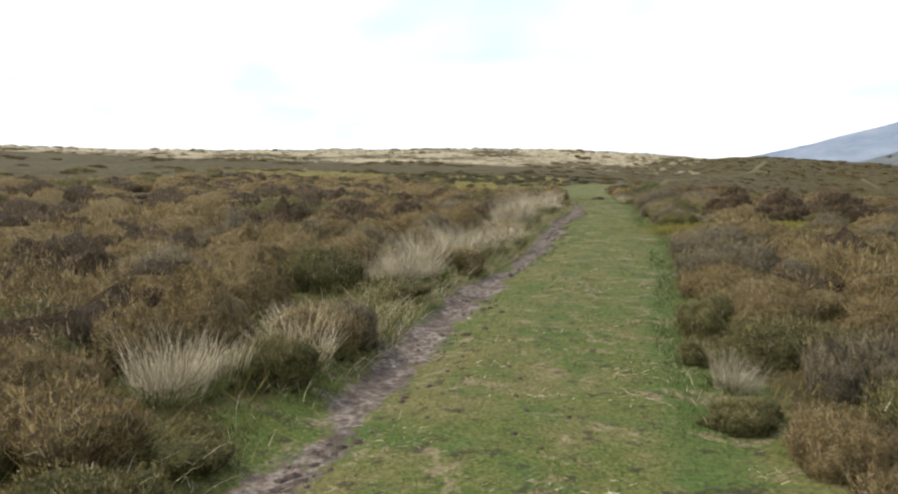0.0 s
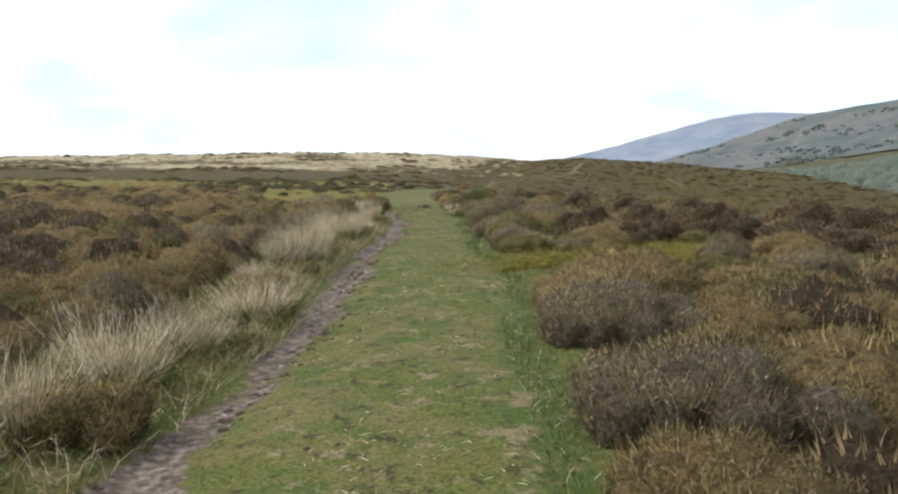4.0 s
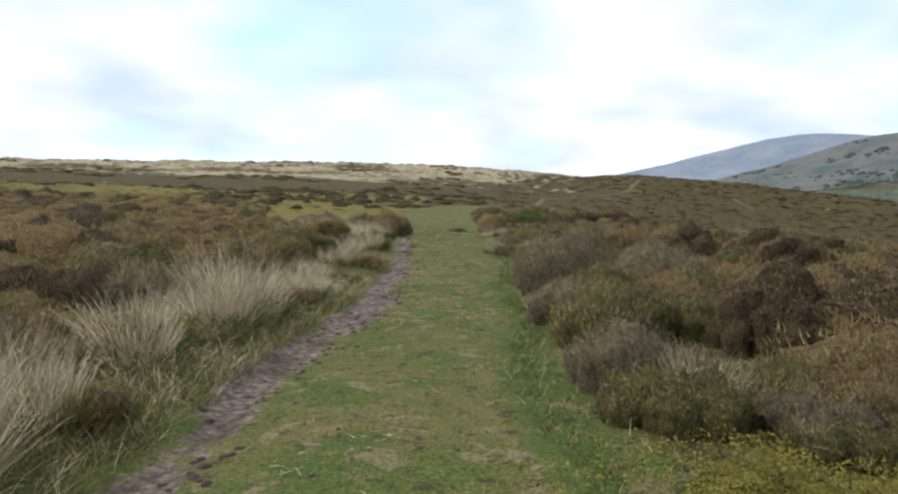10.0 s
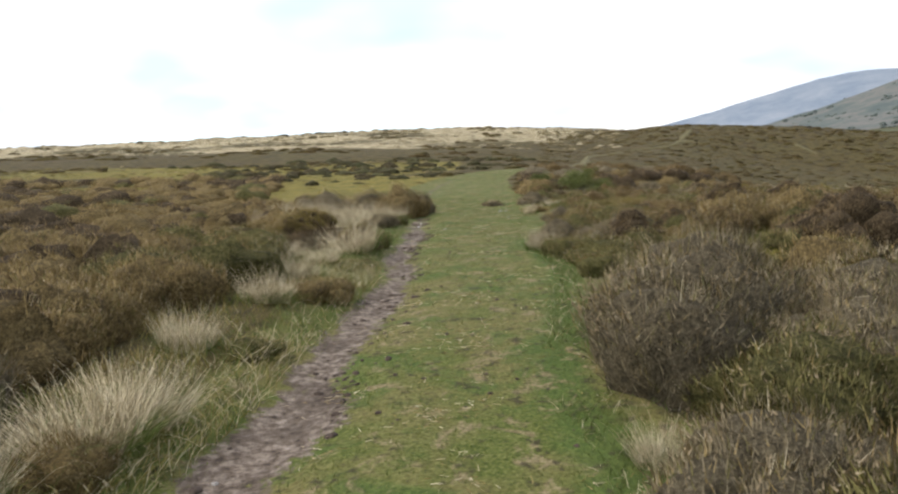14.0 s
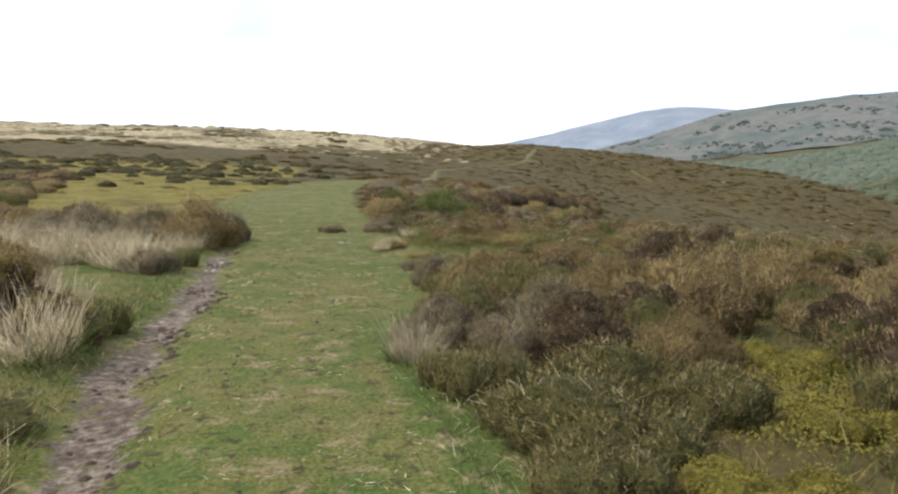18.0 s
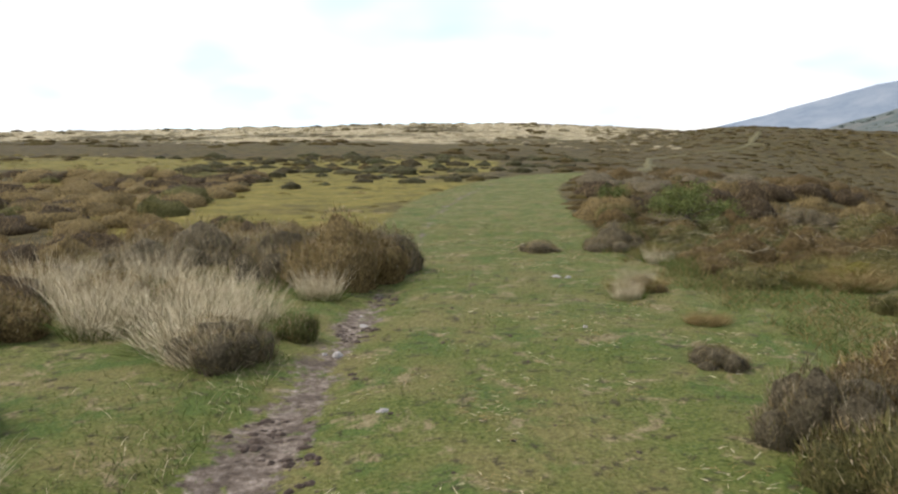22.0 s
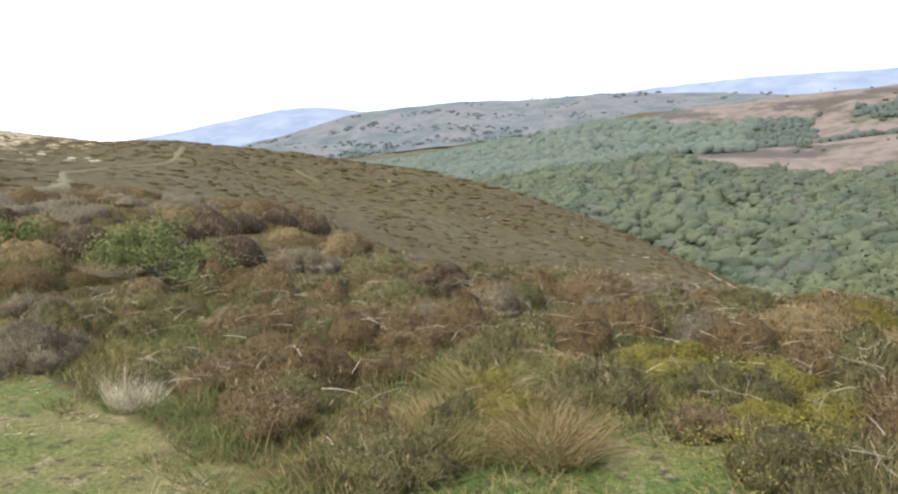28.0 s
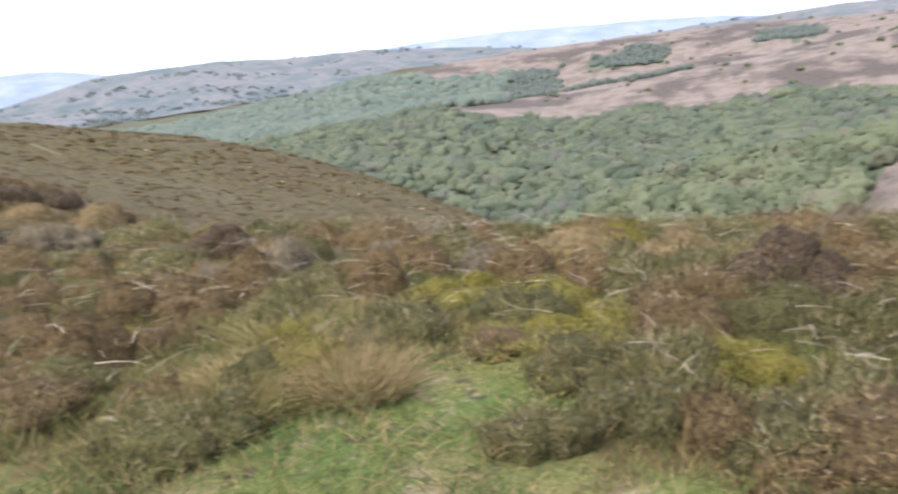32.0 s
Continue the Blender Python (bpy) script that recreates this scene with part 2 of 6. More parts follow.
def crown_material(name, tones, dark, dry):
    """Tree crowns: each tree its own green, each leaf clump a little off it, shade mottled in."""
    k = Nodes(name, 0.9, 0.15)
    g = k.t.nodes.new("ShaderNodeSeparateColor")
    k.link(k.cells(0.075, what="Color"), g.inputs[0])
    n = len(tones)
    c = k.ramp(g.outputs[0], [(i / (n - 1), t) for i, t in enumerate(tones)])
    c = k.mix(k.ramp(g.outputs[1], [(0.86, 0.0), (0.9, 0.6)]), c, dry)
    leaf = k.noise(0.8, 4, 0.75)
    # dark noise stands in for shaded gaps between leaf clumps
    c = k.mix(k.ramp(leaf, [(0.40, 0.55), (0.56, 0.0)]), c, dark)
    # broad darker patches paint in shadowed folds of the wood
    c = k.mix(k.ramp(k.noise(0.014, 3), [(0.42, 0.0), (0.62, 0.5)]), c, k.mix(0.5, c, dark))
    k.bump(leaf, 0.5, 0.6)
    return k.done(c)


# the near spur's light and the valley's haze are put into these leaf colours
WOODLEAF = crown_material("bright_oak_leaf", [(0.080, 0.091, 0.047), (0.099, 0.110, 0.052), (0.115, 0.124, 0.058), (0.130, 0.135, 0.066)], (0.064, 0.073, 0.040), (0.125, 0.105, 0.065))
MIDWOOD = crown_material("hazed_oak_leaf", [(0.064, 0.077, 0.046), (0.082, 0.095, 0.052), (0.099, 0.110, 0.056), (0.114, 0.121, 0.061)], (0.053, 0.062, 0.042), (0.110, 0.100, 0.074))
FARWOOD = crown_material("far_hazed_oak_leaf", [(0.084, 0.104, 0.074), (0.102, 0.121, 0.080), (0.120, 0.135, 0.086)], (0.076, 0.093, 0.072), (0.125, 0.118, 0.098))


def plain_wood(name, a, b):
    k = Nodes(name, 0.85, 0.2)
    g = k.noise(40, 4, co=k.co)
    k.bump(g, 0.5, 0.004)
    return k.done(k.mix(g, a, b))


TWIG = plain_wood("bleached_twigs", (0.21, 0.160, 0.105), (0.37, 0.300, 0.21))
BARK = plain_wood("oak_bark", (0.07, 0.055, 0.04), (0.14, 0.12, 0.09))


def stone_material():
    k = Nodes("pale_stone", 0.8, 0.3)
    n = k.noise(25, 5, co=k.co)
    k.bump(n, 0.6, 0.01)
    return k.done(k.ramp(n, [(0.3, (0.20, 0.18, 0.155)), (0.6, (0.35, 0.32, 0.29)), (0.8, (0.46, 0.43, 0.40))]))


STONE = stone_material()


def ground_material():
    k = Nodes("moor_ground", 0.95, 0.15)
    turf, mud, pale, lime, brown, wood = (k.attr(a) for a in ("turf", "mud", "pale", "bright", "pasture", "wood"))
    fine, mid, big = k.noise(38, 4), k.noise(5.5, 4), k.noise(0.55, 4)
    # heath floor: peaty brown, litter and low heather
    heath = k.ramp(k.noise(3.2, 5, 0.7), [(0.30, (0.030, 0.024, 0.011)), (0.45, (0.067, 0.050, 0.017)), (0.58, (0.082, 0.063, 0.020)), (0.75, (0.120, 0.086, 0.036))])
    heath = k.mix(k.ramp(k.noise(0.045, 4), [(0.46, 0.0), (0.66, 0.45)]), heath, k.ramp(k.noise(2.0, 4), [(0.3, (0.055, 0.052, 0.018)), (0.7, (0.13, 0.11, 0.042))]))
    heath = k.mix(k.ramp(k.noise(0.16, 3), [(0.5, 0.0), (0.7, 0.55)]), heath, (0.072, 0.048, 0.022))
    # dark lows and pale tops mimic clumps in the colour, matching the bump
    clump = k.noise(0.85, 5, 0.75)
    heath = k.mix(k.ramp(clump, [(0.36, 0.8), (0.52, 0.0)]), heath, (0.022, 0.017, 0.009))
    heath = k.mix(k.ramp(clump, [(0.54, 0.0), (0.72, 0.5)]), heath, (0.112, 0.082, 0.029))
    # short grazed grass with dead thatch, moss, bare specks and a lusher edge
    grass = k.ramp(fine, [(0.30, (0.032, 0.042, 0.008)), (0.44, (0.070, 0.084, 0.017)), (0.60, (0.112, 0.122, 0.030)), (0.74, (0.185, 0.165, 0.07))])
    grass = k.mix(k.ramp(k.noise(1.05, 4, 0.65), [(0.42, 0.0), (0.60, 0.85)]), grass, k.ramp(fine, [(0.3, (0.085, 0.072, 0.022)), (0.7, (0.190, 0.160, 0.062))]))
    grass = k.mix(k.ramp(k.noise(1.6, 5, 0.7, warp=0.4), [(0.50, 0.0), (0.62, 0.85)]), grass, k.ramp(fine, [(0.3, (0.034, 0.056, 0.012)), (0.7, (0.088, 0.124, 0.026))]))
    lush = k.attr("lush")
    grass = k.mix(k.ramp(k.math("ADD", lush, k.math("MULTIPLY", k.math("SUBTRACT", mid, 0.5), 0.9)), [(0.3, 0.0), (0.8, 0.8)]), grass, k.ramp(fine, [(0.3, (0.036, 0.058, 0.012)), (0.7, (0.086, 0.122, 0.027))]))
    grass = k.mix(k.ramp(k.noise(3.3, 5, 0.7, warp=0.6), [(0.55, 0.0), (0.63, 0.9)]), grass, k.ramp(fine, [(0.3, (0.105, 0.080, 0.036)), (0.7, (0.27, 0.215, 0.118))]))
    grass = k.mix(k.ramp(k.noise(7, 4, 0.7), [(0.565, 0.0), (0.64, 0.8)]), grass, (0.040, 0.031, 0.017))
    # trodden soil
    soil = k.ramp(k.noise(14, 5, 0.7), [(0.30, (0.034, 0.025, 0.018)), (0.45, (0.108, 0.081, 0.060)), (0.58, (0.205, 0.162, 0.128)), (0.74, (0.36, 0.30, 0.25))])
    soil = k.mix(k.ramp(k.noise(2.4, 3), [(0.48, 0.0), (0.66, 0.75)]), soil, k.ramp(fine, [(0.35, (0.030, 0.022, 0.016)), (0.65, (0.085, 0.062, 0.045))]))
    # bleached moor grass in tufts
    bents = k.ramp(k.noise(0.9, 5, 0.75), [(0.36, (0.11, 0.085, 0.042)), (0.48, (0.27, 0.215, 0.12)), (0.6, (0.44, 0.37, 0.235)), (0.76, (0.52, 0.45, 0.31))])
    green = k.ramp(k.noise(1.1, 6, 0.75), [(0.32, (0.062, 0.050, 0.014)), (0.46, (0.125, 0.104, 0.022)), (0.6, (0.175, 0.138, 0.030)), (0.72, (0.25, 0.19, 0.07))])
    field = k.ramp(k.noise(0.05, 6, 0.7), [(0.3, (0.085, 0.072, 0.042)), (0.46, (0.142, 0.110, 0.078)), (0.6, (0.178, 0.138, 0.104)), (0.75, (0.125, 0.108, 0.060))])
    field = k.mix(k.ramp(k.noise(0.011, 5, 0.65), [(0.50, 0.0), (0.58, 0.9)]), field, k.ramp(k.noise(0.3, 4), [(0.35, (0.045, 0.038, 0.028)), (0.65, (0.085, 0.066, 0.048))]))
    floor_ = k.ramp(k.noise(0.06, 5), [(0.3, (0.06, 0.07, 0.038)), (0.7, (0.10, 0.105, 0.06))])

    def edge(a, wob, lo=0.42, hi=0.58, amount=0.5):
        s = k.math("ADD", a, k.math("MULTIPLY", k.math("SUBTRACT", wob, 0.5), amount))
        return k.ramp(s, [(lo, 0.0), (hi, 1.0)])

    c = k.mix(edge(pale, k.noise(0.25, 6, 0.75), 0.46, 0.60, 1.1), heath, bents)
    c = k.mix(edge(lime, k.noise(0.3, 6, 0.75), 0.40, 0.62, 1.3), c, green)
    c = k.mix(edge(brown, k.noise(0.02, 4), amount=0.6), c, field)
    c = k.mix(edge(wood, k.noise(0.03, 4), amount=0.4), c, floor_)
    c = k.mix(edge(turf, k.noise(2.2, 4), amount=0.7), c, grass)
    c = k.mix(edge(mud, k.mix(0.45, k.noise(2.6, 6, 0.8), k.noise(8.5, 5, 0.75)), 0.42, 0.56, 2.4), c, soil)
    h = k.math("ADD", k.math("ADD", k.math("MULTIPLY", fine, 0.35), k.noise(7, 5, 0.7)), k.math("MULTIPLY", k.math("MULTIPLY", clump, 3.0), k.math("SUBTRACT", 1.0, turf, True)))
    k.bump(h, 0.8, 0.06)
    return k.done(c)


GROUND = ground_material()


def upland_material():
    k = Nodes("hazed_upland", 1.0, 0.0)
    n = k.noise(0.007, 8, 0.75)
    fine = k.noise(0.03, 6, 0.75)
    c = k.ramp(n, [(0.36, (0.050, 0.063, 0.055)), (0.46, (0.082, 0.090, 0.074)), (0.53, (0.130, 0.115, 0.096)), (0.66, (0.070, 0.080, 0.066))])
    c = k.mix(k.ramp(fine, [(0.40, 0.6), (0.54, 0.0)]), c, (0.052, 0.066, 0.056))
    # haze put in as bluer colour with distance, then a faint blue glow
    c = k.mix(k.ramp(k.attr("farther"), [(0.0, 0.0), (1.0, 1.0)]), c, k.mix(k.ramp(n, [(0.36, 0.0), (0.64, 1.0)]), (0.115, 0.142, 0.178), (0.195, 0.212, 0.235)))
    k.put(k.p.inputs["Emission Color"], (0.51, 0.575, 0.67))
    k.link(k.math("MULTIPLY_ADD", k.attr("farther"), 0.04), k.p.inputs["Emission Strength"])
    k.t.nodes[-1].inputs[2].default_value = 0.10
    return k.done(c)


UPLAND = upland_material()

# ---- the lie of the land ----
VX, VY = 8.2, 35.6          # the viewpoint at the brow, from which the valley opens
WAY = [(-2.6, -8), (-0.75, 0), (0.37, 3.3), (1.75, 8.9), (3.73, 16.3), (4.85, 21.4), (5.7, 25.6), (6.3, 29.4), (7.0, 36), (7.6, 43), (8.6, 51),
       (10.8, 60), (14.0, 66.5), (18.8, 72), (24, 80), (30, 96), (38, 113), (52, 129), (61, 143), (66, 160)]


def smooth_line(pts, per=14):
    p = [Vector((*q, 0)) for q in pts]
    p = [2 * p[0] - p[1]] + p + [2 * p[-1] - p[-2]]
    out = []
    for i in range(1, len(p) - 2):
        for s in range(per):
            t = s / per
            a, b, c, d = p[i - 1], p[i], p[i + 1], p[i + 2]
            out.append(0.5 * (2 * b + (c - a) * t + (2 * a - 5 * b + 4 * c - d) * t * t + (3 * b - a - 3 * c + d) * t ** 3))
    return np.array([(v.x, v.y) for v in out])


LINE = smooth_line(WAY)


SEG_A, SEG_B = LINE[:-1:2], LINE[2::2]
if len(SEG_A) > len(SEG_B):
    SEG_A = SEG_A[:len(SEG_B)]


def across(x, y):
    """Signed distance from the middle of the path (right of it positive), and how far along it (as y)."""
    x, y = np.asarray(x, float), np.asarray(y, float)
    shape = x.shape
    x, y = x.ravel(), y.ravel()
    off, along = np.empty(len(x)), np.empty(len(x))
    d = SEG_B - SEG_A
    dd = (d * d).sum(1)
    for i in range(0, len(x), 4000):
        px, py = x[i:i + 4000, None] - SEG_A[:, 0], y[i:i + 4000, None] - SEG_A[:, 1]
        t = np.clip((px * d[:, 0] + py * d[:, 1]) / dd, 0, 1)
        qx, qy = px - t * d[:, 0], py - t * d[:, 1]
        q = qx * qx + qy * qy
        k = np.argmin(q, 1)
        r = np.arange(len(k))
        off[i:i + 4000] = np.sign(qx[r, k] * d[k, 1] - qy[r, k] * d[k, 0]) * np.sqrt(q[r, k])
        along[i:i + 4000] = SEG_A[k, 1] + t[r, k] * d[k, 1]
    return off.reshape(shape), along.reshape(shape)


def ease(a, b, x):
    t = np.clip((np.asarray(x, float) - a) / (b - a), 0, 1)
    return t * t * (3 - 2 * t)


# heights on rings round the viewpoint: (bearing, metres) from the moor on the one hand to the valley on the other
RINGS = {
    26: [(-70, 2.4), (-30, 2.2), (0, 1.9), (15, 1.8), (25, 1.7), (35, 1.0), (45, -0.7), (55, -1.7), (65, -2.3), (75, -2.7), (90, -2.8), (105, -2.2), (130, -0.2)],
    60: [(-70, 5), (-30, 5.2), (0, 5), (15, 4.5), (25, 3.2), (35, 0.6), (45, -2.8), (55, -5.6), (65, -8.5), (75, -10), (90, -13), (105, -11), (130, -5)],
    100: [(-70, 8), (-30, 8.4), (0, 8.6), (12, 7.0), (20, 6.0), (25, 6.3), (35, 2.3), (45, -0.7), (52, -3.6), (58, -5.6), (65, -8.3), (70, -11), (75, -15), (90, -28), (105, -25), (130, -12)],
    135: [(-70, 10), (-30, 10.5), (0, 12), (10, 10.8), (18, 10.6), (25, 11.9), (30, 11.0), (35, 9.9), (45, 7.0), (50, 4.2), (56, -0.2), (60, -3.9), (65, -9.2), (69, -13.2), (75, -24), (90, -45), (105, -38), (130, -18)],
    200: [(-70, 14.2), (-30, 15.8), (-10, 18.1), (0, 18.8), (10, 18.3), (18, 16.2), (24, 13.0), (35, 8.5), (45, 3), (55, -10), (65, -28), (75, -48), (90, -66), (105, -55), (130, -28)],
    300: [(-70, 12), (0, 13), (18, 11), (25, 4), (35, -10), (45, -25), (55, -46), (65, -74), (75, -72), (85, -58), (92, -42), (97, -30), (105, -22), (115, -16), (130, -4)],
    380: [(-70, 5), (18, 3), (35, -25), (50, -60), (60, -88), (67, -82), (73, -48), (79, -33), (84, -22), (88, -14), (93, -12), (96, -9), (101, -1.5), (105, 1), (115, 4.5), (130, 10)],
    450: [(-70, 0), (18, -5), (35, -30), (50, -66), (60, -90), (70, -86), (80, -60), (90, -38), (97, -24), (101, -17), (108, -12), (115, -9), (130, 4)],
    600: [(-70, 0), (18, -10), (35, -30), (45, -28), (53, -22), (60, -18), (66, -14), (75, -12), (85, -10), (95, -5), (101, 2), (108, 9), (115, 15), (130, 22)],
    730: [(-70, 0), (18, -10), (35, -25), (45, -12), (53, 5), (58, 17), (63.6, 28), (67, 24), (73, 19), (79, 17), (88, 22), (93, 26), (101, 22), (108, 32), (115, 37), (130, 42)],
    900: [(-70, 0), (18, -10), (35, -8), (45, 14), (53, 20), (60, 33), (66, 40), (75, 52), (82, 63), (88, 73), (97, 85), (109, 97), (115, 101), (130, 105)],
    1020: [(-70, 0), (18, 0), (35, 5), (45, 26), (53, 26), (60, 36), (66, 42), (75, 52), (82, 62), (90, 76), (97, 93), (109, 107), (115, 111), (130, 112)],
    1350: [(-70, 0), (18, 10), (35, 30), (45, 48), (51.7, 82), (55, 101), (58.7, 121), (63.6, 143), (70.6, 153), (76.6, 168), (87, 168), (97, 157), (109, 152), (115, 155), (130, 150)],
    1650: [(-70, 0), (18, 20), (35, 70), (45, 110), (55, 120), (70, 125), (87, 130), (100, 125), (130, 120)],
    2250: [(-70, 20), (18, 30), (25, 60), (32.6, 143), (36.4, 190), (40, 238), (44.6, 262), (49, 271), (53.4, 277), (60, 290), (66, 280), (75, 255), (87, 290), (94.6, 302), (101, 281), (108.6, 276), (115, 270), (130, 250)],
    2900: [(-70, 20), (25, 100), (45, 180), (60, 230), (75, 230), (90, 220), (130, 150)],
    3600: [(-70, 30), (18, 150), (22, 215), (25.6, 272), (29, 322), (32.6, 380), (35.2, 424), (37.6, 428), (40, 398), (46, 350), (53, 380), (60.2, 478), (66.9, 506), (72.5, 522), (79, 511), (84, 514), (88.8, 472), (95, 420), (115, 360), (130, 300)],
    4900: [(-70, -20), (40, 60), (80, 150), (130, 60)],
}
BEAR = np.arange(-70, 131, 1.0)
LOGR = np.linspace(math.log(20), math.log(5600), 420)


def ring_table():
    def blur(a, n, axis):
        k = np.exp(-0.5 * (np.arange(-3 * n, 3 * n + 1) / n) ** 2)
        k /= k.sum()
        pad = [(0, 0), (0, 0)]
        pad[axis] = (3 * n, 3 * n)
        return np.apply_along_axis(lambda v: np.convolve(v, k, "valid"), axis, np.pad(a, pad, "edge"))
    rows = np.array([np.interp(BEAR, *zip(*v)) for v in RINGS.values()])
    rows = blur(rows, 2, 1)
    logs = np.log(np.array(list(RINGS), float))
    return blur(np.array([np.interp(LOGR, logs, rows[:, i]) for i in range(len(BEAR))]), 2, 1)


TABLE = ring_table()
rng = np.random.default_rng(7)


def rough(x, y, size, seed=0):
    """Smooth random waves about `size` metres long, from -1 to 1."""
    r = np.random.default_rng(seed)
    v = 0
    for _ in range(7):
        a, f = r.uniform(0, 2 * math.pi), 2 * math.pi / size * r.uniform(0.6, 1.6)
        v = v + np.sin(f * (np.cos(a) * x + np.sin(a) * y) + r.uniform(0, 6.28))
    return v / 4


def polar(x, y):
    return np.degrees(np.arctan2(x - VX, y - VY)), np.hypot(x - VX, y - VY)


def mud_in(along):
    """How far left of the path's middle the muddy strip begins."""
    return np.interp(along, [-8, 3.4, 6, 8, 10, 13, 16, 19, 21, 23, 25, 28, 30, 32, 34, 37, 42, 50], [1.15, 1.18, 1.1, 1.08, 1.2, 1.05, 1.2, 1.3, 1.13, 0.86, 0.9, 0.84, 1.0, 1.04, 0.8, 0.9, 0.9, 1.0])


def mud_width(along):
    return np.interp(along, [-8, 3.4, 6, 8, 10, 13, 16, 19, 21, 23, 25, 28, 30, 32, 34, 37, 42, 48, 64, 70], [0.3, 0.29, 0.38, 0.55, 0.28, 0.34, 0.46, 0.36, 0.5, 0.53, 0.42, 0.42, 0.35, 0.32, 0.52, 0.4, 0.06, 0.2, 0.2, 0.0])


def right_foot(along):
    """Where the bushes right of the path begin."""
    return np.interp(along, [-8, 4, 6.4, 10, 12.8, 14.7, 17, 18.2, 19.4, 20.8, 22.2, 24, 26, 28.5, 30.5, 32, 33.5, 36, 42], [0.9, 0.9, 0.82, 0.98, 0.9, 1.08, 1.1, 0.85, 0.66, 0.74, 0.95, 0.62, 0.85, 1.12, 0.95, 1.25, 1.5, 1.85, 2.06])


def height(x, y):
    x, y = np.asarray(x, float), np.asarray(y, float)
    off, along = across(x, y)
    near = np.interp(y, [-40, -8, 0, 3.3, 8.9, 12.5, 16.6, 20.5, 24.6, 28, 31, 36, 45, 60, 72, 90], [-1.4, -0.25, 0.03, 0.21, 0.52, 0.67, 0.88, 1.05, 1.27, 1.40, 1.49, 1.62, 1.75, 2.6, 3.9, 5.2])
    bank = 0.13 * ease(1.5, 2.3, -off) * (1 - ease(28, 34, along)) + 0.015 * np.clip(-off - 2, 0, 60)
    rut = -0.085 * np.exp(-((off + mud_in(along) + mud_width(along) / 2) / (0.25 + mud_width(along) / 3)) ** 2) * (1 - ease(38, 44, along))
    side = 0.08 * ease(1.0, 1.8, off) * (1 - ease(26, 30, along)) - 0.10 * np.clip(off - 11, 0, 15) - 0.2 * np.clip(off - 26, 0, 60)
    b, r = polar(x, y)
    # below the viewpoint the ground drops over a brow
    brow = np.interp(r, [10, 13, 16, 26, 60], [0, 0.3, 0.9, 2.2, 5.0]) * ease(32, 48, b) * (1 - ease(112, 135, b))
    near = near + bank + rut + side - brow
    fb = np.clip(b, -70, 130) + 70
    fr = np.clip((np.log(np.maximum(r, 20)) - LOGR[0]) / (LOGR[1] - LOGR[0]), 0, len(LOGR) - 1.001)
    ib, ir = np.minimum(fb.astype(int), len(BEAR) - 2), fr.astype(int)
    tb, tr = fb - ib, fr - ir
    far = (TABLE[ib, ir] * (1 - tb) + TABLE[ib + 1, ir] * tb) * (1 - tr) + (TABLE[ib, ir + 1] * (1 - tb) + TABLE[ib + 1, ir + 1] * tb) * tr
    # behind the viewpoint the near lie of the land goes on
    front = ease(24, 46, r) * np.maximum(ease(46, 110, r), (1 - ease(95, 130, b)) * ease(-110, -60, b))
    z = near * (1 - front) + far * front
    z = z + rough(x, y, 9, 3) * 0.06 * ease(2.5, 6, np.abs(off)) + rough(x, y, 34, 4) * 0.25 * ease(40, 90, r)
    return z + rough(x, y, 150, 5) * 2.0 * ease(250, 500, r) + rough(x, y, 2.2, 6) * 0.02


def spread_axis(lo, hi, step, far, grow=1.065):
    a = list(np.arange(lo, hi + step / 2, step))
    s = step
    while a[-1] < far:
        s = min(s * grow, 90)
        a.append(a[-1] + s)
    s = step
    while a[0] > -far:
        s = min(s * grow, 90)
        a.insert(0, a[0] - s)
    return np.array(a)


def unit(v):
    return v / np.maximum(np.linalg.norm(v, axis=-1, keepdims=True), 1e-9)


def mesh_of(name, verts, faces, mats, smooth=True, index=None, normals=None):
    """A mesh from arrays of places and of equal-sided faces; foliage may take the rounded form's normals."""
    if normals is not None:
        verts, faces, smooth = np.asarray(verts), np.array(faces), True
        p, q, s = (verts[faces[:, i]] for i in range(3))
        turned = (np.cross(q - p, s - p) * normals[faces[:, 0]]).sum(1) < 0
        faces[turned] = faces[turned][:, ::-1]
    me = bpy.data.meshes.new(name)
    verts, faces = np.asarray(verts, np.float32), np.asarray(faces, np.int32)
    n, k = faces.shape
    me.vertices.add(len(verts))
    me.vertices.foreach_set("co", verts.ravel())
    me.loops.add(n * k)
    me.loops.foreach_set("vertex_index", faces.ravel())
    me.polygons.add(n)
    me.polygons.foreach_set("loop_start", np.arange(0, n * k, k, dtype=np.int32))
    me.polygons.foreach_set("use_smooth", np.full(n, smooth))
    for m in mats:
        me.materials.append(m)
    if index is not None:
        me.polygons.foreach_set("material_index", np.asarray(index, np.int32))
    me.update(calc_edges=True)
    if normals is not None:
        me.normals_split_custom_set_from_vertices(unit(normals).tolist())
    return me


def sheet(xs, ys, zfun):
    gx, gy = np.meshgrid(xs, ys)
    v = np.stack([gx.ravel(), gy.ravel(), zfun(gx, gy).ravel()], 1)
    nx, ny = len(xs), len(ys)
    i = (np.arange(ny - 1)[:, None] * nx + np.arange(nx - 1)[None]).ravel()
    return v, np.stack([i, i + 1, i + nx + 1, i + nx], 1)


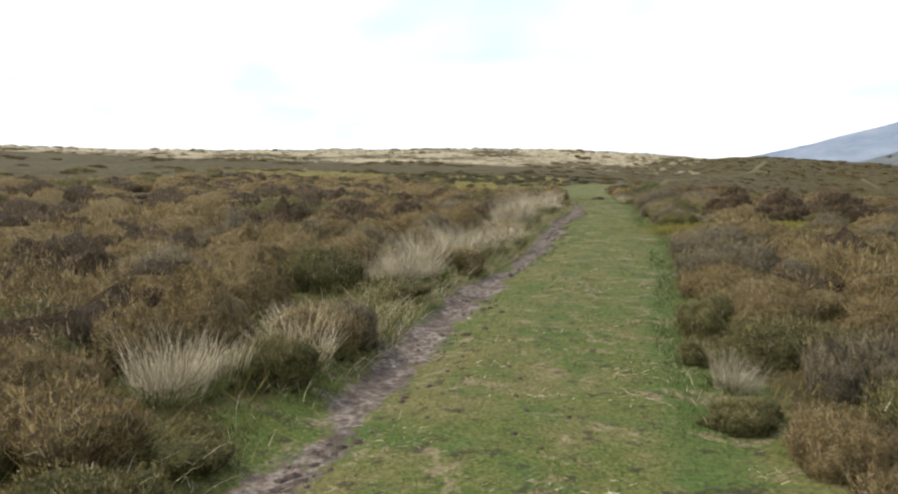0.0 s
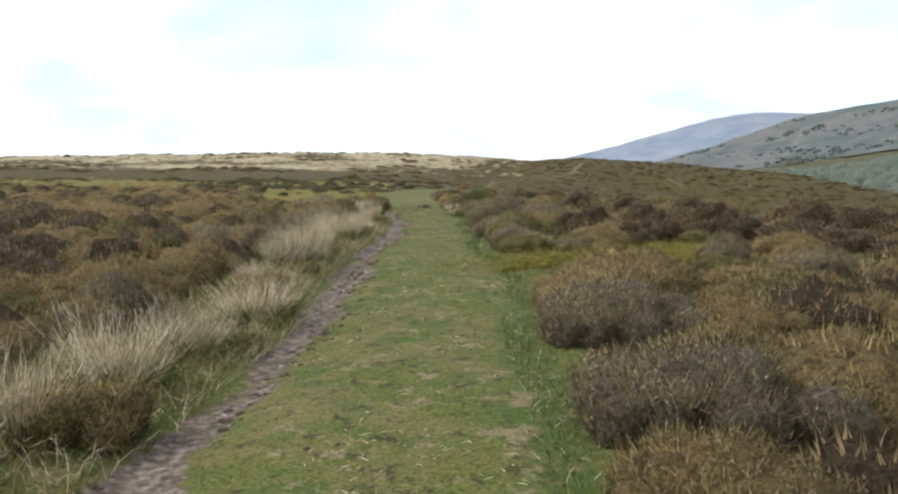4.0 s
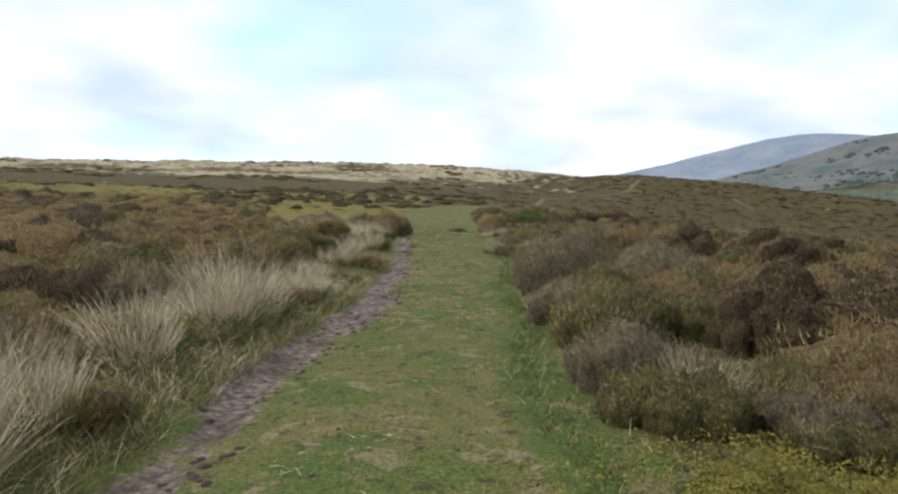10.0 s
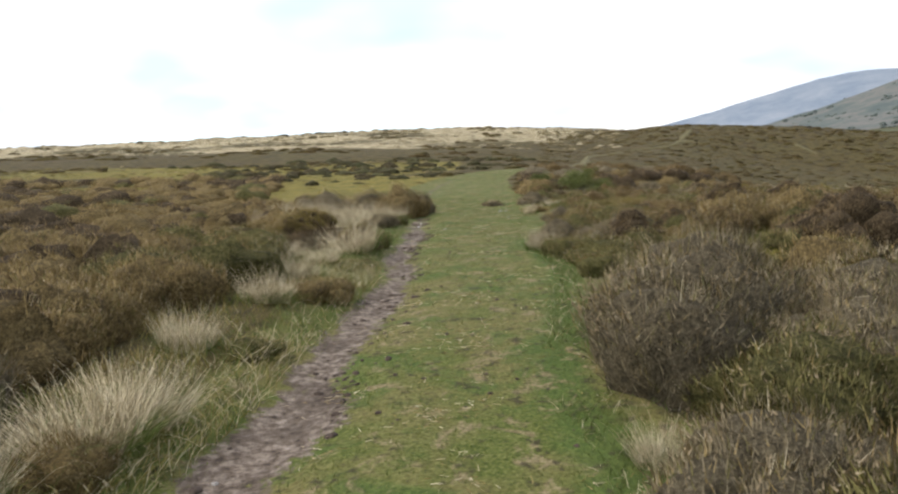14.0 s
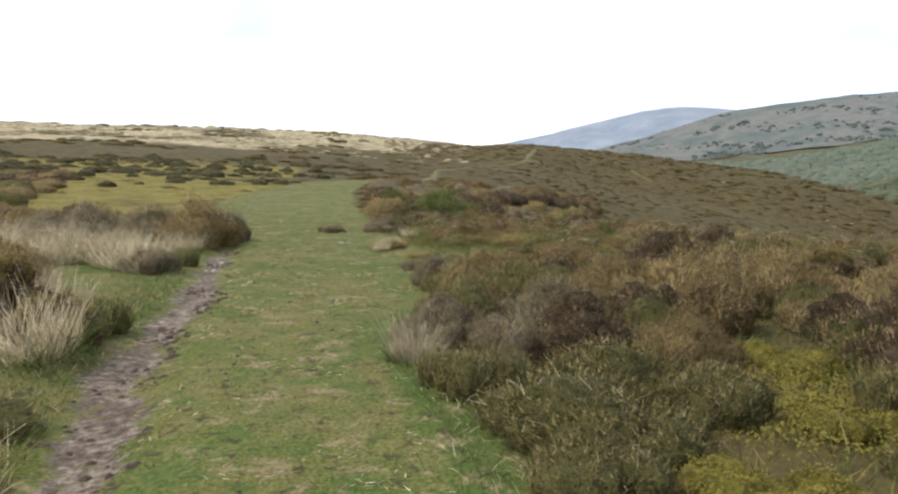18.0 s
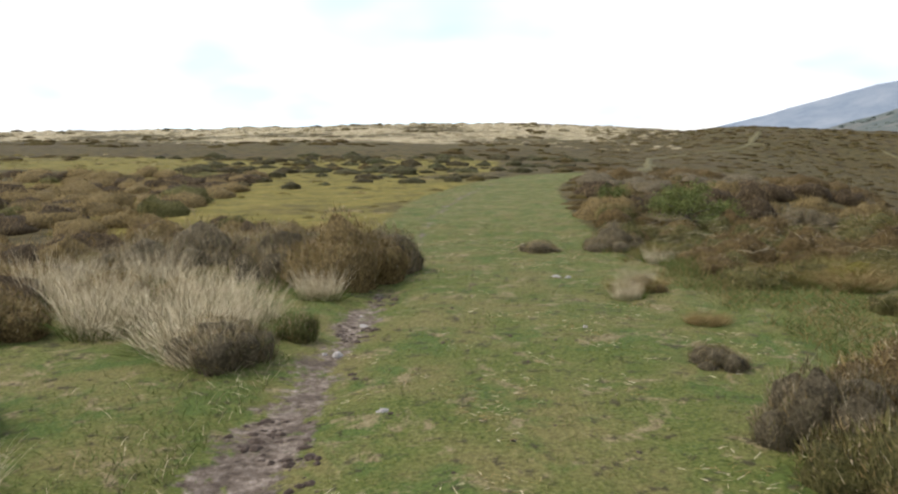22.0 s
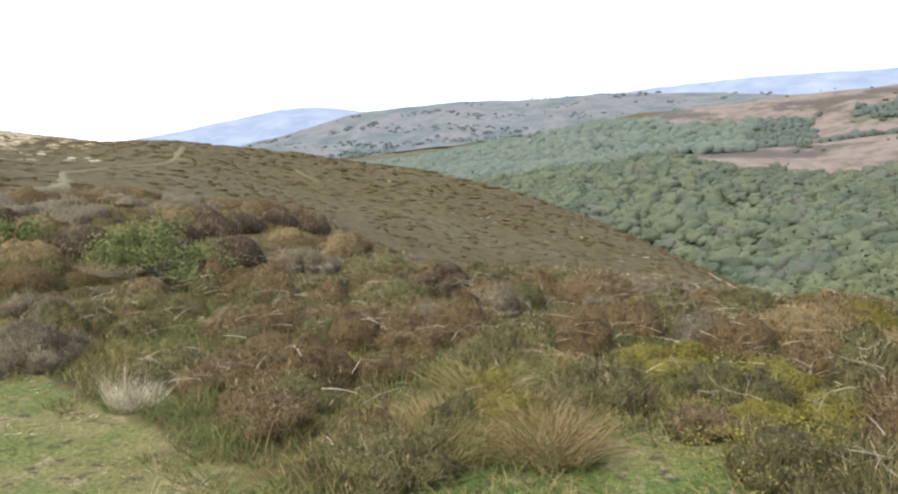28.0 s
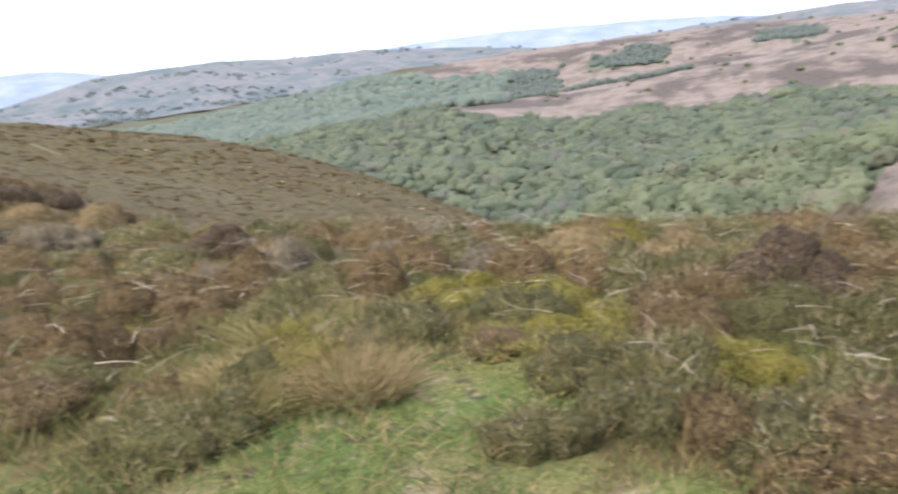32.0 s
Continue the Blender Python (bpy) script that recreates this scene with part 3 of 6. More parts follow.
def set_mask(me, name, values):
    a = me.attributes.new(name, "FLOAT", "POINT")
    a.data.foreach_set("value", np.asarray(values, np.float32).ravel())


def turf_mask(x, y):
    off, along = across(x, y)
    left = np.interp(along, [-8, 26, 29, 32, 34, 37, 39, 44, 54, 60, 66, 74], [1.85, 1.9, 2.4, 3.4, 5.0, 5.0, 2.2, 2.0, 2.6, 2.4, 1.7, 0.6])
    right = np.interp(along, [-8, 31, 34.5, 36.5, 38.2, 40, 43, 47, 54, 60, 66, 74], [1.5, 1.5, 3.3, 4.3, 3.1, 3.0, 2.7, 2.8, 2.6, 2.0, 1.6, 0.6])
    m = np.where(off > 0, 0.5 + (np.where(along < 33, right_foot(along) + 0.55, right) - np.abs(off)) * 1.1, 0.5 + (left - np.abs(off)) * 1.1)
    # a small grassy clearing below the viewpoint
    hollow = 0.5 + (1.0 - np.hypot((x - 10.7) / 2.0, (y - 37.5) / 0.95)) * 1.0
    return np.clip(np.maximum(np.where(along > 73, 0, m), hollow), 0, 1)


def wood_mask(x, y):
    b, r = polar(x, y)
    top = np.interp(b, [30, 34, 44, 50, 58, 63.6, 66, 70, 75, 80, 88, 93, 98, 101.5, 103], [500, 1300, 1340, 1340, 1250, 780, 715, 690, 690, 690, 695, 700, 680, 640, 560])
    low = np.interp(b, [30, 45, 58, 66, 70, 74, 80, 86, 90, 96, 99, 103], [330, 300, 235, 205, 200, 215, 240, 255, 265, 330, 470, 560])
    near_spur = np.clip((np.minimum(r - low, top - r)) / 40 + 0.5, 0, 1) * (b > 31) * (b < 103)
    back = np.clip(np.minimum(r - 860, np.interp(b, [44, 50, 54, 58, 63, 70], [860, 1000, 1250, 1330, 1220, 950]) - r) / 60 + 0.5, 0, 1) * (b > 44) * (b < 70)
    shake = 26 * rough(x, y, 70, 73) + 16 * rough(x, y, 26, 74)
    r = r + shake
    b = b + 0.4 * rough(x, y, 90, 75)
    firs = np.clip(np.minimum(r - 1040, 1150 - r) / 20 + 0.5, 0, 1) * (b > 62) * (b < 74)
    copse = np.clip(np.minimum(r - 1110, 1185 - r) / 15 + 0.5, 0, 1) * (b > 76.6) * (b < 82.3)
    copse2 = np.clip(np.minimum(r - 1120, 1190 - r) / 15 + 0.5, 0, 1) * (b > 88) * (b < 92.5)
    hedge = np.clip(np.minimum(r - 905, 930 - r) / 10 + 0.5, 0, 1) * (b > 64) * (b < 84)
    return np.maximum.reduce([near_spur, back, firs, copse, copse2, hedge])


def lay_ground():
    xs = spread_axis(-5.5, 14.0, 0.22, 4700)
    ys = spread_axis(0.0, 48.0, 0.32, 4900)
    v, f = sheet(xs, ys, lambda a, b: height(a, b) - 12 * ease(1500, 1700, polar(a, b)[1]))
    x, y = v[:, 0], v[:, 1]
    me = mesh_of("ground", v, f, [GROUND])
    off, along = across(x, y)
    b, r = polar(x, y)
    set_mask(me, "turf", turf_mask(x, y))
    # greener where the bushes keep feet off the grass
    set_mask(me, "lush", np.exp(-((off - right_foot(along)) / 0.26) ** 2) * (along > 2) * (1 - ease(31, 35, along)))
    mw = mud_width(along)
    wander = 0.10 * rough(x * 0, along, 4.0, 76) + 0.07 * rough(x * 0, along, 1.3, 77)
    set_mask(me, "mud", np.clip(0.5 + (mw / 2 * (0.9 + 0.4 * rough(x * 0, along, 2.2, 78)) + 0.02 - np.abs(off + mud_in(along) + mw / 2 + wander)) * 2.4, 0, 1) * np.where(along < 43, 1 - 0.25 * ease(32, 35, along), 0.75) * (along < 68))
    moor = ((0.50 + 0.3 * rough(x, y, 40, 72)) * ease(55, 105, r) + 0.25 * ease(115, 150, r)) * (1 - ease(15, 21, b)) * ease(-140, -80, b)
    knoll = np.exp(-(((x - 61) / 2.5) ** 2 + ((y - 143) / 5) ** 2))
    set_mask(me, "pale", np.clip(0.9 * moor + 0.45 * knoll, 0, 1))
    lime = np.exp(-(((b + 16) / 26) ** 2)) * ease(8, 13, r) * (1 - ease(52, 66, r)) * (1 - ease(4, 10, b)) * ease(1.2, 2.2, np.abs(off))
    for cx, cy, rx, ry in ((7.1, 16.6, 2.4, 1.2), (9.9, 28.2, 1.1, 0.8), (9.9, 25.6, 1.4, 0.8)):
        lime = np.maximum(lime, 0.9 * np.exp(-(((x - cx) / rx) ** 2 + ((y - cy) / ry) ** 2) ** 2))
    set_mask(me, "bright", np.clip(lime * (1.0 + 0.35 * rough(x, y, 15, 71)), 0, 1))
    wood = wood_mask(x, y)
    past = ease(250, 330, r) * ease(60, 66, b)
    set_mask(me, "pasture", np.clip(past, 0, 1))
    far_slope = 0.5 * ease(320, 480, r) * (1 - ease(60, 66, b))
    set_mask(me, "wood", np.where(r > 190, np.maximum(wood, far_slope), 0))
    ob = new("ground", me)
    tagged(ob, "heather moor with a grassy path and a trodden muddy strip", "ground", kind="structure")
    # the uplands across the valley, too far to shift; haze is in their colour and glow
    bb, rr = np.radians(np.arange(8, 131, 0.6)), np.geomspace(1480, 4880, 60)
    gb, gr = np.meshgrid(bb, rr)
    x, y = VX + gr * np.sin(gb), VY + gr * np.cos(gb)
    z = height(x, y) + rough(x, y, 420, 11) * 4 + rough(x, y, 90, 12) * 1.5
    n = len(bb)
    i = (np.arange(len(rr) - 1)[:, None] * n + np.arange(n - 1)[None]).ravel()
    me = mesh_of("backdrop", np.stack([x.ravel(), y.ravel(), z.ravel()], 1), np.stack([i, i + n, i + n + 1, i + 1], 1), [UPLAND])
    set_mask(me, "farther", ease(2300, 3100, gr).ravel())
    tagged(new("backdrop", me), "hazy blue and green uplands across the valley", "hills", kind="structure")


lay_ground()

# ---- how plants are made ----


def frames_of(d, g):
    """Two directions square to each d."""
    a = unit(np.cross(d, g.normal(size=d.shape)))
    return a, np.cross(d, a)


def sprig_cloud(p, d, length, width, g):
    """Heather shoots: slim spikes, each one triangle."""
    n = len(p)
    length = length * g.uniform(0.5, 1.4, (n, 1))
    width = width * g.uniform(0.6, 1.2, (n, 1))
    a, b = frames_of(d, g)
    v = [p - a * width, p + a * width, p + d * length + b * length * g.uniform(-0.3, 0.3, (n, 1))]
    return np.stack(v, 1).reshape(-1, 3), np.arange(n * 3).reshape(-1, 3)


def blade_cloud(p, d, length, width, g, droop=0.5):
    """Grass blades that taper and bend over."""
    n = len(p)
    length = length * g.uniform(0.55, 1.15, (n, 1))
    side = unit(np.cross(d, g.normal(size=d.shape)))
    fall = unit(np.stack([d[:, 0], d[:, 1], np.zeros(n)], 1) + g.normal(0, 0.35, (n, 3)) * (1, 1, 0))
    v = []
    for f, w in ((0, 1.0), (0.4, 0.85), (0.75, 0.55)):
        c = p + d * length * f + fall * length * droop * f * f - np.array([0, 0, 1]) * length * droop * 0.45 * f ** 3
        v += [c - side * width * w, c + side * width * w]
    v.append(p + d * length + fall * length * droop - np.array([0, 0, 1]) * length * droop * 0.5)
    tris = [(0, 1, 3), (0, 3, 2), (2, 3, 5), (2, 5, 4), (4, 5, 6)]
    verts = np.stack(v, 1).reshape(-1, 3)
    return verts, (np.arange(n)[:, None, None] * 7 + np.array(tris)[None]).reshape(-1, 3)


def leaf_cloud(p, d, size, g):
    """Small pointed leaves, two triangles each."""
    n = len(p)
    size = size * g.uniform(0.6, 1.3, (n, 1))
    a, b = frames_of(unit(d + g.normal(0, 0.5, (n, 3))), g)
    v = [p, p + a * size * 0.5 + b * size * 0.32, p + a * size * 1.1, p + a * size * 0.5 - b * size * 0.32]
    verts = np.stack(v, 1).reshape(-1, 3)
    return verts, (np.arange(n)[:, None, None] * 4 + np.array([(0, 1, 2), (0, 2, 3)])[None]).reshape(-1, 3)


def joined(bits):
    vs, fs, k = [], [], 0
    for v, f in bits:
        vs.append(v)
        fs.append(f + k)
        k += len(v)
    return np.concatenate(vs), np.concatenate(fs)


def lump_factor(d, seed, lumps, waves=7):
    r = np.random.default_rng(seed)
    s = 0
    for i in range(waves):
        f = 1.0 if i < 4 else 2.6
        s = s + np.sin(d @ (r.normal(size=3) * lumps * f) + r.uniform(0, 6.28)) * (1.0 if i < 4 else 0.55)
    return 1 + 0.10 * s


def dome_points(n, g, seed, lumps=4.0, low=-0.12):
    """Places and outward directions on a lumpy dome, one metre wide and half a metre high."""
    d = g.normal(size=(n, 3))
    d[:, 2] = np.abs(d[:, 2]) * 0.9 + low
    d = unit(d)
    p = d * 0.5 * lump_factor(d, seed, lumps, 4)[:, None]
    p[:, 2] = np.maximum(p[:, 2] + 0.03, 0.0)
    return p, d


def dome_body(seed, lumps=4.0, scale=0.84, rows=5, cols=11):
    ang = np.linspace(-0.25, math.pi / 2 - 0.12, rows)
    c = np.arange(cols) * 2 * math.pi / cols
    d = np.stack([(np.cos(ang)[:, None] * np.cos(c)).ravel(), (np.cos(ang)[:, None] * np.sin(c)).ravel(), np.repeat(np.sin(ang), cols)], 1)
    p = d * 0.5 * scale * lump_factor(d, seed, lumps, 4)[:, None]
    p = np.concatenate([p, [(0, 0, 0.5 * scale)]])
    f = []
    for i in range(rows - 1):
        for j in range(cols):
            a, b = i * cols + j, i * cols + (j + 1) % cols
            f += [(a, b, b + cols), (a, b + cols, a + cols)]
    t = (rows - 1) * cols
    f += [(t + j, t + (j + 1) % cols, t + cols) for j in range(cols)]
    return p, np.array(f)


def part(name, me, parent, label=""):
    ob = new(name, me)
    ob.parent = parent
    if label:
        ob["label"] = label
    return ob


def cushions(n, g, tight=False):
    """Centres and radii of the rounded cushions that make up one bush."""
    if tight:       # separate balls with deep gaps
        c = []
        for i in range(n):
            a, r = 2.4 * i + g.uniform(-0.3, 0.3), 0.37 * math.sqrt((i + 0.3) / n)
            c.append((r * math.cos(a), r * math.sin(a), (0.42 - r) * g.uniform(0.7, 1.25), g.uniform(0.12, 0.19)))
        return c
    c = [(0, 0, 0.14, 0.30)]
    for i in range(n - 1):
        a, r = 2.4 * i + g.uniform(-0.4, 0.4), g.uniform(0.2, 0.33)
        q = g.uniform(0.5, 1.0) * (0.72 / math.sqrt(n))
        c.append((r * math.cos(a), r * math.sin(a), max(0.0, (0.42 - r) * g.uniform(0.5, 1.15)), q))
    return c


def bush_kind(name, tone, mat, seed, count, length, width, lumps=4.0, leaf=0.0, upright=0.6, top=None, parts=6, tight=False, stalks=220):
    """One bush of its kind, at unit size; the rest are copies."""
    g = np.random.default_rng(seed)
    thing = new(name)
    inside, ps, ds = [], [], []
    heap = cushions(parts, g, tight)
    share = sum(q * q for *_, q in heap)
    for i, (cx, cy, cz, q) in enumerate(heap):
        v, f = dome_body(seed + i, lumps * 0.5, 0.93, 4, 9)
        v = v * 2 * q + (cx, cy, cz * 0.7)
        v[:9, 2] = -0.06       # each cushion reaches down to the ground and draws in at its foot
        v[:9, :2] = (v[:9, :2] - (cx, cy)) * 0.78 + (cx, cy)
        inside.append((v, f))
        p, d = dome_points(int(count * q * q / share), g, seed + i, lumps * 0.5, -0.25)
        p = p * 2 * q * g.uniform(0.9, 1.0, (len(p), 1)) + (cx, cy, cz * 0.7)
        skirt = d[:, 2] < 0.12
        low = g.uniform(0, 1, skirt.sum())
        p[skirt, 2] *= low
        p[skirt, :2] = (p[skirt, :2] - (cx, cy)) * (0.8 + 0.2 * low)[:, None] + (cx, cy)
        ps.append(p)
        ds.append(d)
    p, d = np.concatenate(ps), np.concatenate(ds)
    free = np.ones(len(p), bool)
    for cx, cy, cz, q in heap:
        free &= np.linalg.norm(p - (cx, cy, cz * 0.7), axis=1) > q * 0.72
    p, d = p[free], d[free]
    p[:, 2] = np.maximum(p[:, 2], 0.0)
    count = len(p)
    v, f = joined(inside)
    tagged(part("tangle", mesh_of("tangle", v, f, [CORE[tone]]), thing, "dense woody tangle, inner shade put into its colour"), kind="stuff")
    up = unit(d * (1 - upright) + np.array([0, 0, upright]) + g.normal(0, 0.25, (count, 3)))
    v, f = leaf_cloud(p, d, leaf, g) if leaf else sprig_cloud(p, up, length, width, g)
    form = np.repeat(unit(d + g.normal(0, 0.3, d.shape)), 4 if leaf else 3, 0)
    # shoots of the neighbours grow through
    guest = np.repeat(np.where(g.uniform(0, 1, count) < (0.12 if leaf else 0.05 if tight else 0.3), g.integers(1, 3, count), 0), 2 if leaf else 1)
    if not leaf and not tight:    # a few long bare stalks
        k = g.integers(count, size=stalks)
        sv, sf = sprig_cloud(p[k], unit(up[k] + g.normal(0, 0.35, (stalks, 3))), length * 1.8, width * 0.55, g)
        v, f = joined([(v, f), (sv, sf)])
        form = np.concatenate([form, np.repeat(d[k], 3, 0)])
        guest = np.concatenate([guest, np.where(g.uniform(0, 1, stalks) < 0.4, 3, g.integers(0, 3, stalks))])
    part("foliage", mesh_of("foliage", v, f, [mat, HEATHER, GREENHEATH, STRAW], index=guest, normals=form), thing)
    if not leaf and not tight:    # last year's flower heads, faded, on the upper shoots
        k = np.flatnonzero((d[:, 2] > 0.1) & (g.uniform(0, 1, count) < 0.16))
        tv, tf = sprig_cloud(p[k] + up[k] * length * 0.75, unit(up[k] + g.normal(0, 0.4, (len(k), 3))), length * 0.42, width * 1.25, g)
        tagged(part("faded_bloom", mesh_of("faded_bloom", tv, tf, [FADED], normals=np.repeat(unit(d[k] + g.normal(0, 0.3, (len(k), 3))), 3, 0)), thing, "faded pale flower heads"), kind="stuff")
    if top:
        high = p[p[:, 2] > top[4]]
        high = high[g.integers(len(high), size=top[1])] + g.normal(0, 0.012, (top[1], 3))
        v, f = leaf_cloud(high * (1, 1, 1.02), g.normal(size=high.shape) + (0, 0, 1), top[2], g)
        tagged(part("top_growth", mesh_of("top_growth", v, f, [top[0]], smooth=False), thing, top[3]), kind="stuff")
    return thing


def clear_ground(x, y):
    return float(turf_mask(np.array([x]), np.array([y]))[0])


def z_at(x, y):
    return float(height(np.array([x]), np.array([y]))[0])


def stand(thing, x, y, w, h, g, label, category, group, sink=0.03):
    """A copy of a plant at its place, w metres wide and h high."""
    m = pose(x, y, z_at(x, y) - sink, g.uniform(-4, 4), g.uniform(-4, 4), g.uniform(0, 360))
    m = m @ Matrix.Diagonal((w * g.uniform(0.92, 1.08), w * g.uniform(0.92, 1.08), 2 * h, 1))
    ob = copy_thing(thing, m)
    return tagged(ob, label, category, group)


def drop_pattern(thing):
    for o in (*thing.children_recursive, thing):
        bpy.data.objects.remove(o)


def both_sizes(name, tone, mat, seed, n, length, width, lumps, upright, parts=7, tight=False):
    """Patterns for wide bushes and for small ones, whose shoots are of the same true size."""
    wide = [bush_kind(name, tone, mat, seed + i, n, length, width, lumps, upright=upright, parts=parts, tight=tight) for i in range(3)]
    small = [bush_kind(name, tone, mat, seed + 5 + i, int(n * 0.6), length * 1.35, width * 1.25, lumps * 0.8, upright=upright, parts=6) for i in range(2)]
    return wide, small


BERRY = [bush_kind("bilberry_clump", "bilberry", BILBERRY, 70 + i, 4200, 0, 0, 8.0, leaf=0.024) for i in range(3)]
OCHRE = [bush_kind("gorse_bush", "gorse", GORSE, 60, 5000, 0.034, 0.0036, 8.0, upright=0.3, top=(OCHRETIP, 7500, 0.012, "ochre-green top growth", 0.24), parts=11, tight=True)]
MIXED = [bush_kind("heather_bush", "green", GREENHEATH, 64 + i, 5200, 0.05, 0.0034, 7.0, upright=0.5, top=(OCHRETIP, 700, 0.013, "yellow-green bilberry shoots", 0.14), parts=10, stalks=420) for i in range(3)]
RUSTY = [bush_kind("gorse_bush", "rust", RUST, 67 + i, 5200, 0.046, 0.0034, 7.0, upright=0.42, top=(GORSE, 900, 0.014, "rust-brown tips", 0.16), parts=10, stalks=420) for i in range(2)]
BROOM = [bush_kind("broom_bush", "green", GREENGRASS, 80, 2200, 0.13, 0.006, 3.0, upright=0.7)]
KINDS = {
    "heather": (both_sizes("heather_bush", "heather", HEATHER, 20, 6800, 0.050, 0.0026, 7.0, 0.62, 10), "brown heather bush with faded flower heads", "heather", "heather bushes"),
    "dome": (([bush_kind("heather_bush", "old", DARKHEATH, 36 + i, 12000, 0.044, 0.0017, 9.0, upright=0.7, parts=9, stalks=900) for i in range(2)],) * 2, "great rounded dome of grey-brown heather with bare shoots", "heather", "heather bushes"),
    "old": (both_sizes("heather_bush", "old", DARKHEATH, 30, 7400, 0.052, 0.0024, 6.0, 0.68, 11), "dark grey-brown old heather bush with bare shoots", "heather", "heather bushes"),
    "green": (both_sizes("heather_bush", "green", GREENHEATH, 40, 6800, 0.052, 0.0027, 7.0, 0.62, 11), "dull green heather bush with brown tips", "heather", "heather bushes"),
    "gorse": (both_sizes("gorse_bush", "gorse", GORSE, 50, 7000, 0.026, 0.0036, 5.0, 0.25, 19, True), "rust-brown rounded gorse bush in tight cushions", "gorse", "gorse bushes"),
    "ochre": ((OCHRE, OCHRE), "round gorse bush with ochre-green top", "gorse", "gorse bushes"),
    "bilberry": ((BERRY, BERRY), "low yellow-green bilberry clump", "bilberry", "bilberry clumps"),
    "mixed": ((MIXED, MIXED), "green heather bush with yellow-green bilberry growing through", "heather", "heather bushes"),
    "rusty": ((RUSTY, RUSTY), "rust-brown gorse bush with ochre tips", "gorse", "gorse bushes"),
    "broom": ((BROOM, BROOM), "small dark green broom bush", "broom", "broom bushes"),
}


def tussock_kind(seed, dry, mat, green, length, lean=0.38, bend=0.16):
    g = np.random.default_rng(seed)
    thing = new("grass_tussock")

    def blades(n, spread, reach, lean, width, bend):
        a, r = g.uniform(0, 6.28, n), np.sqrt(g.uniform(0, 1, n)) * spread
        p = np.stack([r * np.cos(a), r * np.sin(a), np.zeros(n)], 1)
        b = a + g.normal(0, 0.6, n)
        k = lean * (0.25 + r / spread) * g.uniform(0.4, 1.2, n)
        d = unit(np.stack([np.cos(b) * k, np.sin(b) * k, np.ones(n)], 1))
        return blade_cloud(p, d, reach, width, g, bend)
    v, f = blades(dry, 0.34, length * g.uniform(0.3, 1.0, (dry, 1)), lean, 0.0022, bend)
    part("dry_grass", mesh_of("dry_grass", v, f, [mat], normals=unit(g.normal(0, 0.4, v.shape) + (0, 0, 1))), thing)
    v, f = blades(green, 0.40, 0.34, 0.8, 0.0045, 0.5)
    part("green_grass", mesh_of("green_grass", v, f, [GREENGRASS], smooth=False), thing, "green grass at the foot")
    return thing


PALE = [tussock_kind(100 + i, 950, STRAW, 300, 0.86, 0.34, 0.22) for i in range(4)]
RUSHES = [tussock_kind(110 + i, 2600, (RUSH, YELLOWRUSH)[i], 160, 0.58, 0.95, 0.42) for i in range(2)]

# ---- the bushes and tussocks beside the path ----
gp = np.random.default_rng(17)
# place, width, height, kind
PLACED = []
# the first steps
PLACED += [
    (3.80, 9.30, 1.9, 0.64, "old"), (2.52, 6.61, 0.95, 0.45, "green"), (2.72, 4.6, 0.7, 0.5, "old"), (3.15, 8.2, 1.2, 0.47, "heather"), (3.3, 7.3, 1.5, 0.42, "heather"), (2.75, 5.5, 0.9, 0.4, "green"), (4.36, 11.55, 1.75, 0.67, "old"),
    (5.56, 9.6, 1.45, 0.45, "green"), (2.3, 2.6, 1.0, 0.36, "green"), (3.2, 2.6, 1.2, 0.45, "heather"), (4.0, 6.2, 1.4, 0.5, "heather"), (4.9, 7.6, 1.4, 0.5, "green"), (3.4, 4.9, 1.1, 0.5, "heather"),
    (2.0, 3.6, 0.7, 0.3, "heather"), (1.75, 4.2, 0.5, 0.24, "mixed"), (2.2, 5.4, 0.8, 0.34, "mixed"), (2.1, 3.0, 0.6, 0.26, "heather"), (5.5, 11.3, 1.6, 0.55, "heather"),
]
# the yellow clearing
PLACED += [
    (5.11, 13.4, 1.95, 0.62, "heather"), (7.18, 13.1, 1.7, 0.5, "heather"), (8.1, 15.3, 1.0, 0.57, "old"), (6.6, 12.2, 1.4, 0.5, "green"), (5.24, 16.2, 0.9, 0.2, "bilberry"), (7.6, 16.1, 1.4, 0.32, "bilberry"),
    (5.6, 16.9, 1.1, 0.25, "bilberry"), (6.45, 17.9, 0.75, 0.32, "old"), (7.05, 17.55, 0.95, 0.36, "heather"), (8.3, 16.9, 1.2, 0.3, "bilberry"), (6.5, 15.7, 1.0, 0.26, "bilberry"), (8.6, 13.9, 1.5, 0.5, "old"),
    (9.6, 15.8, 1.4, 0.5, "heather"),
]
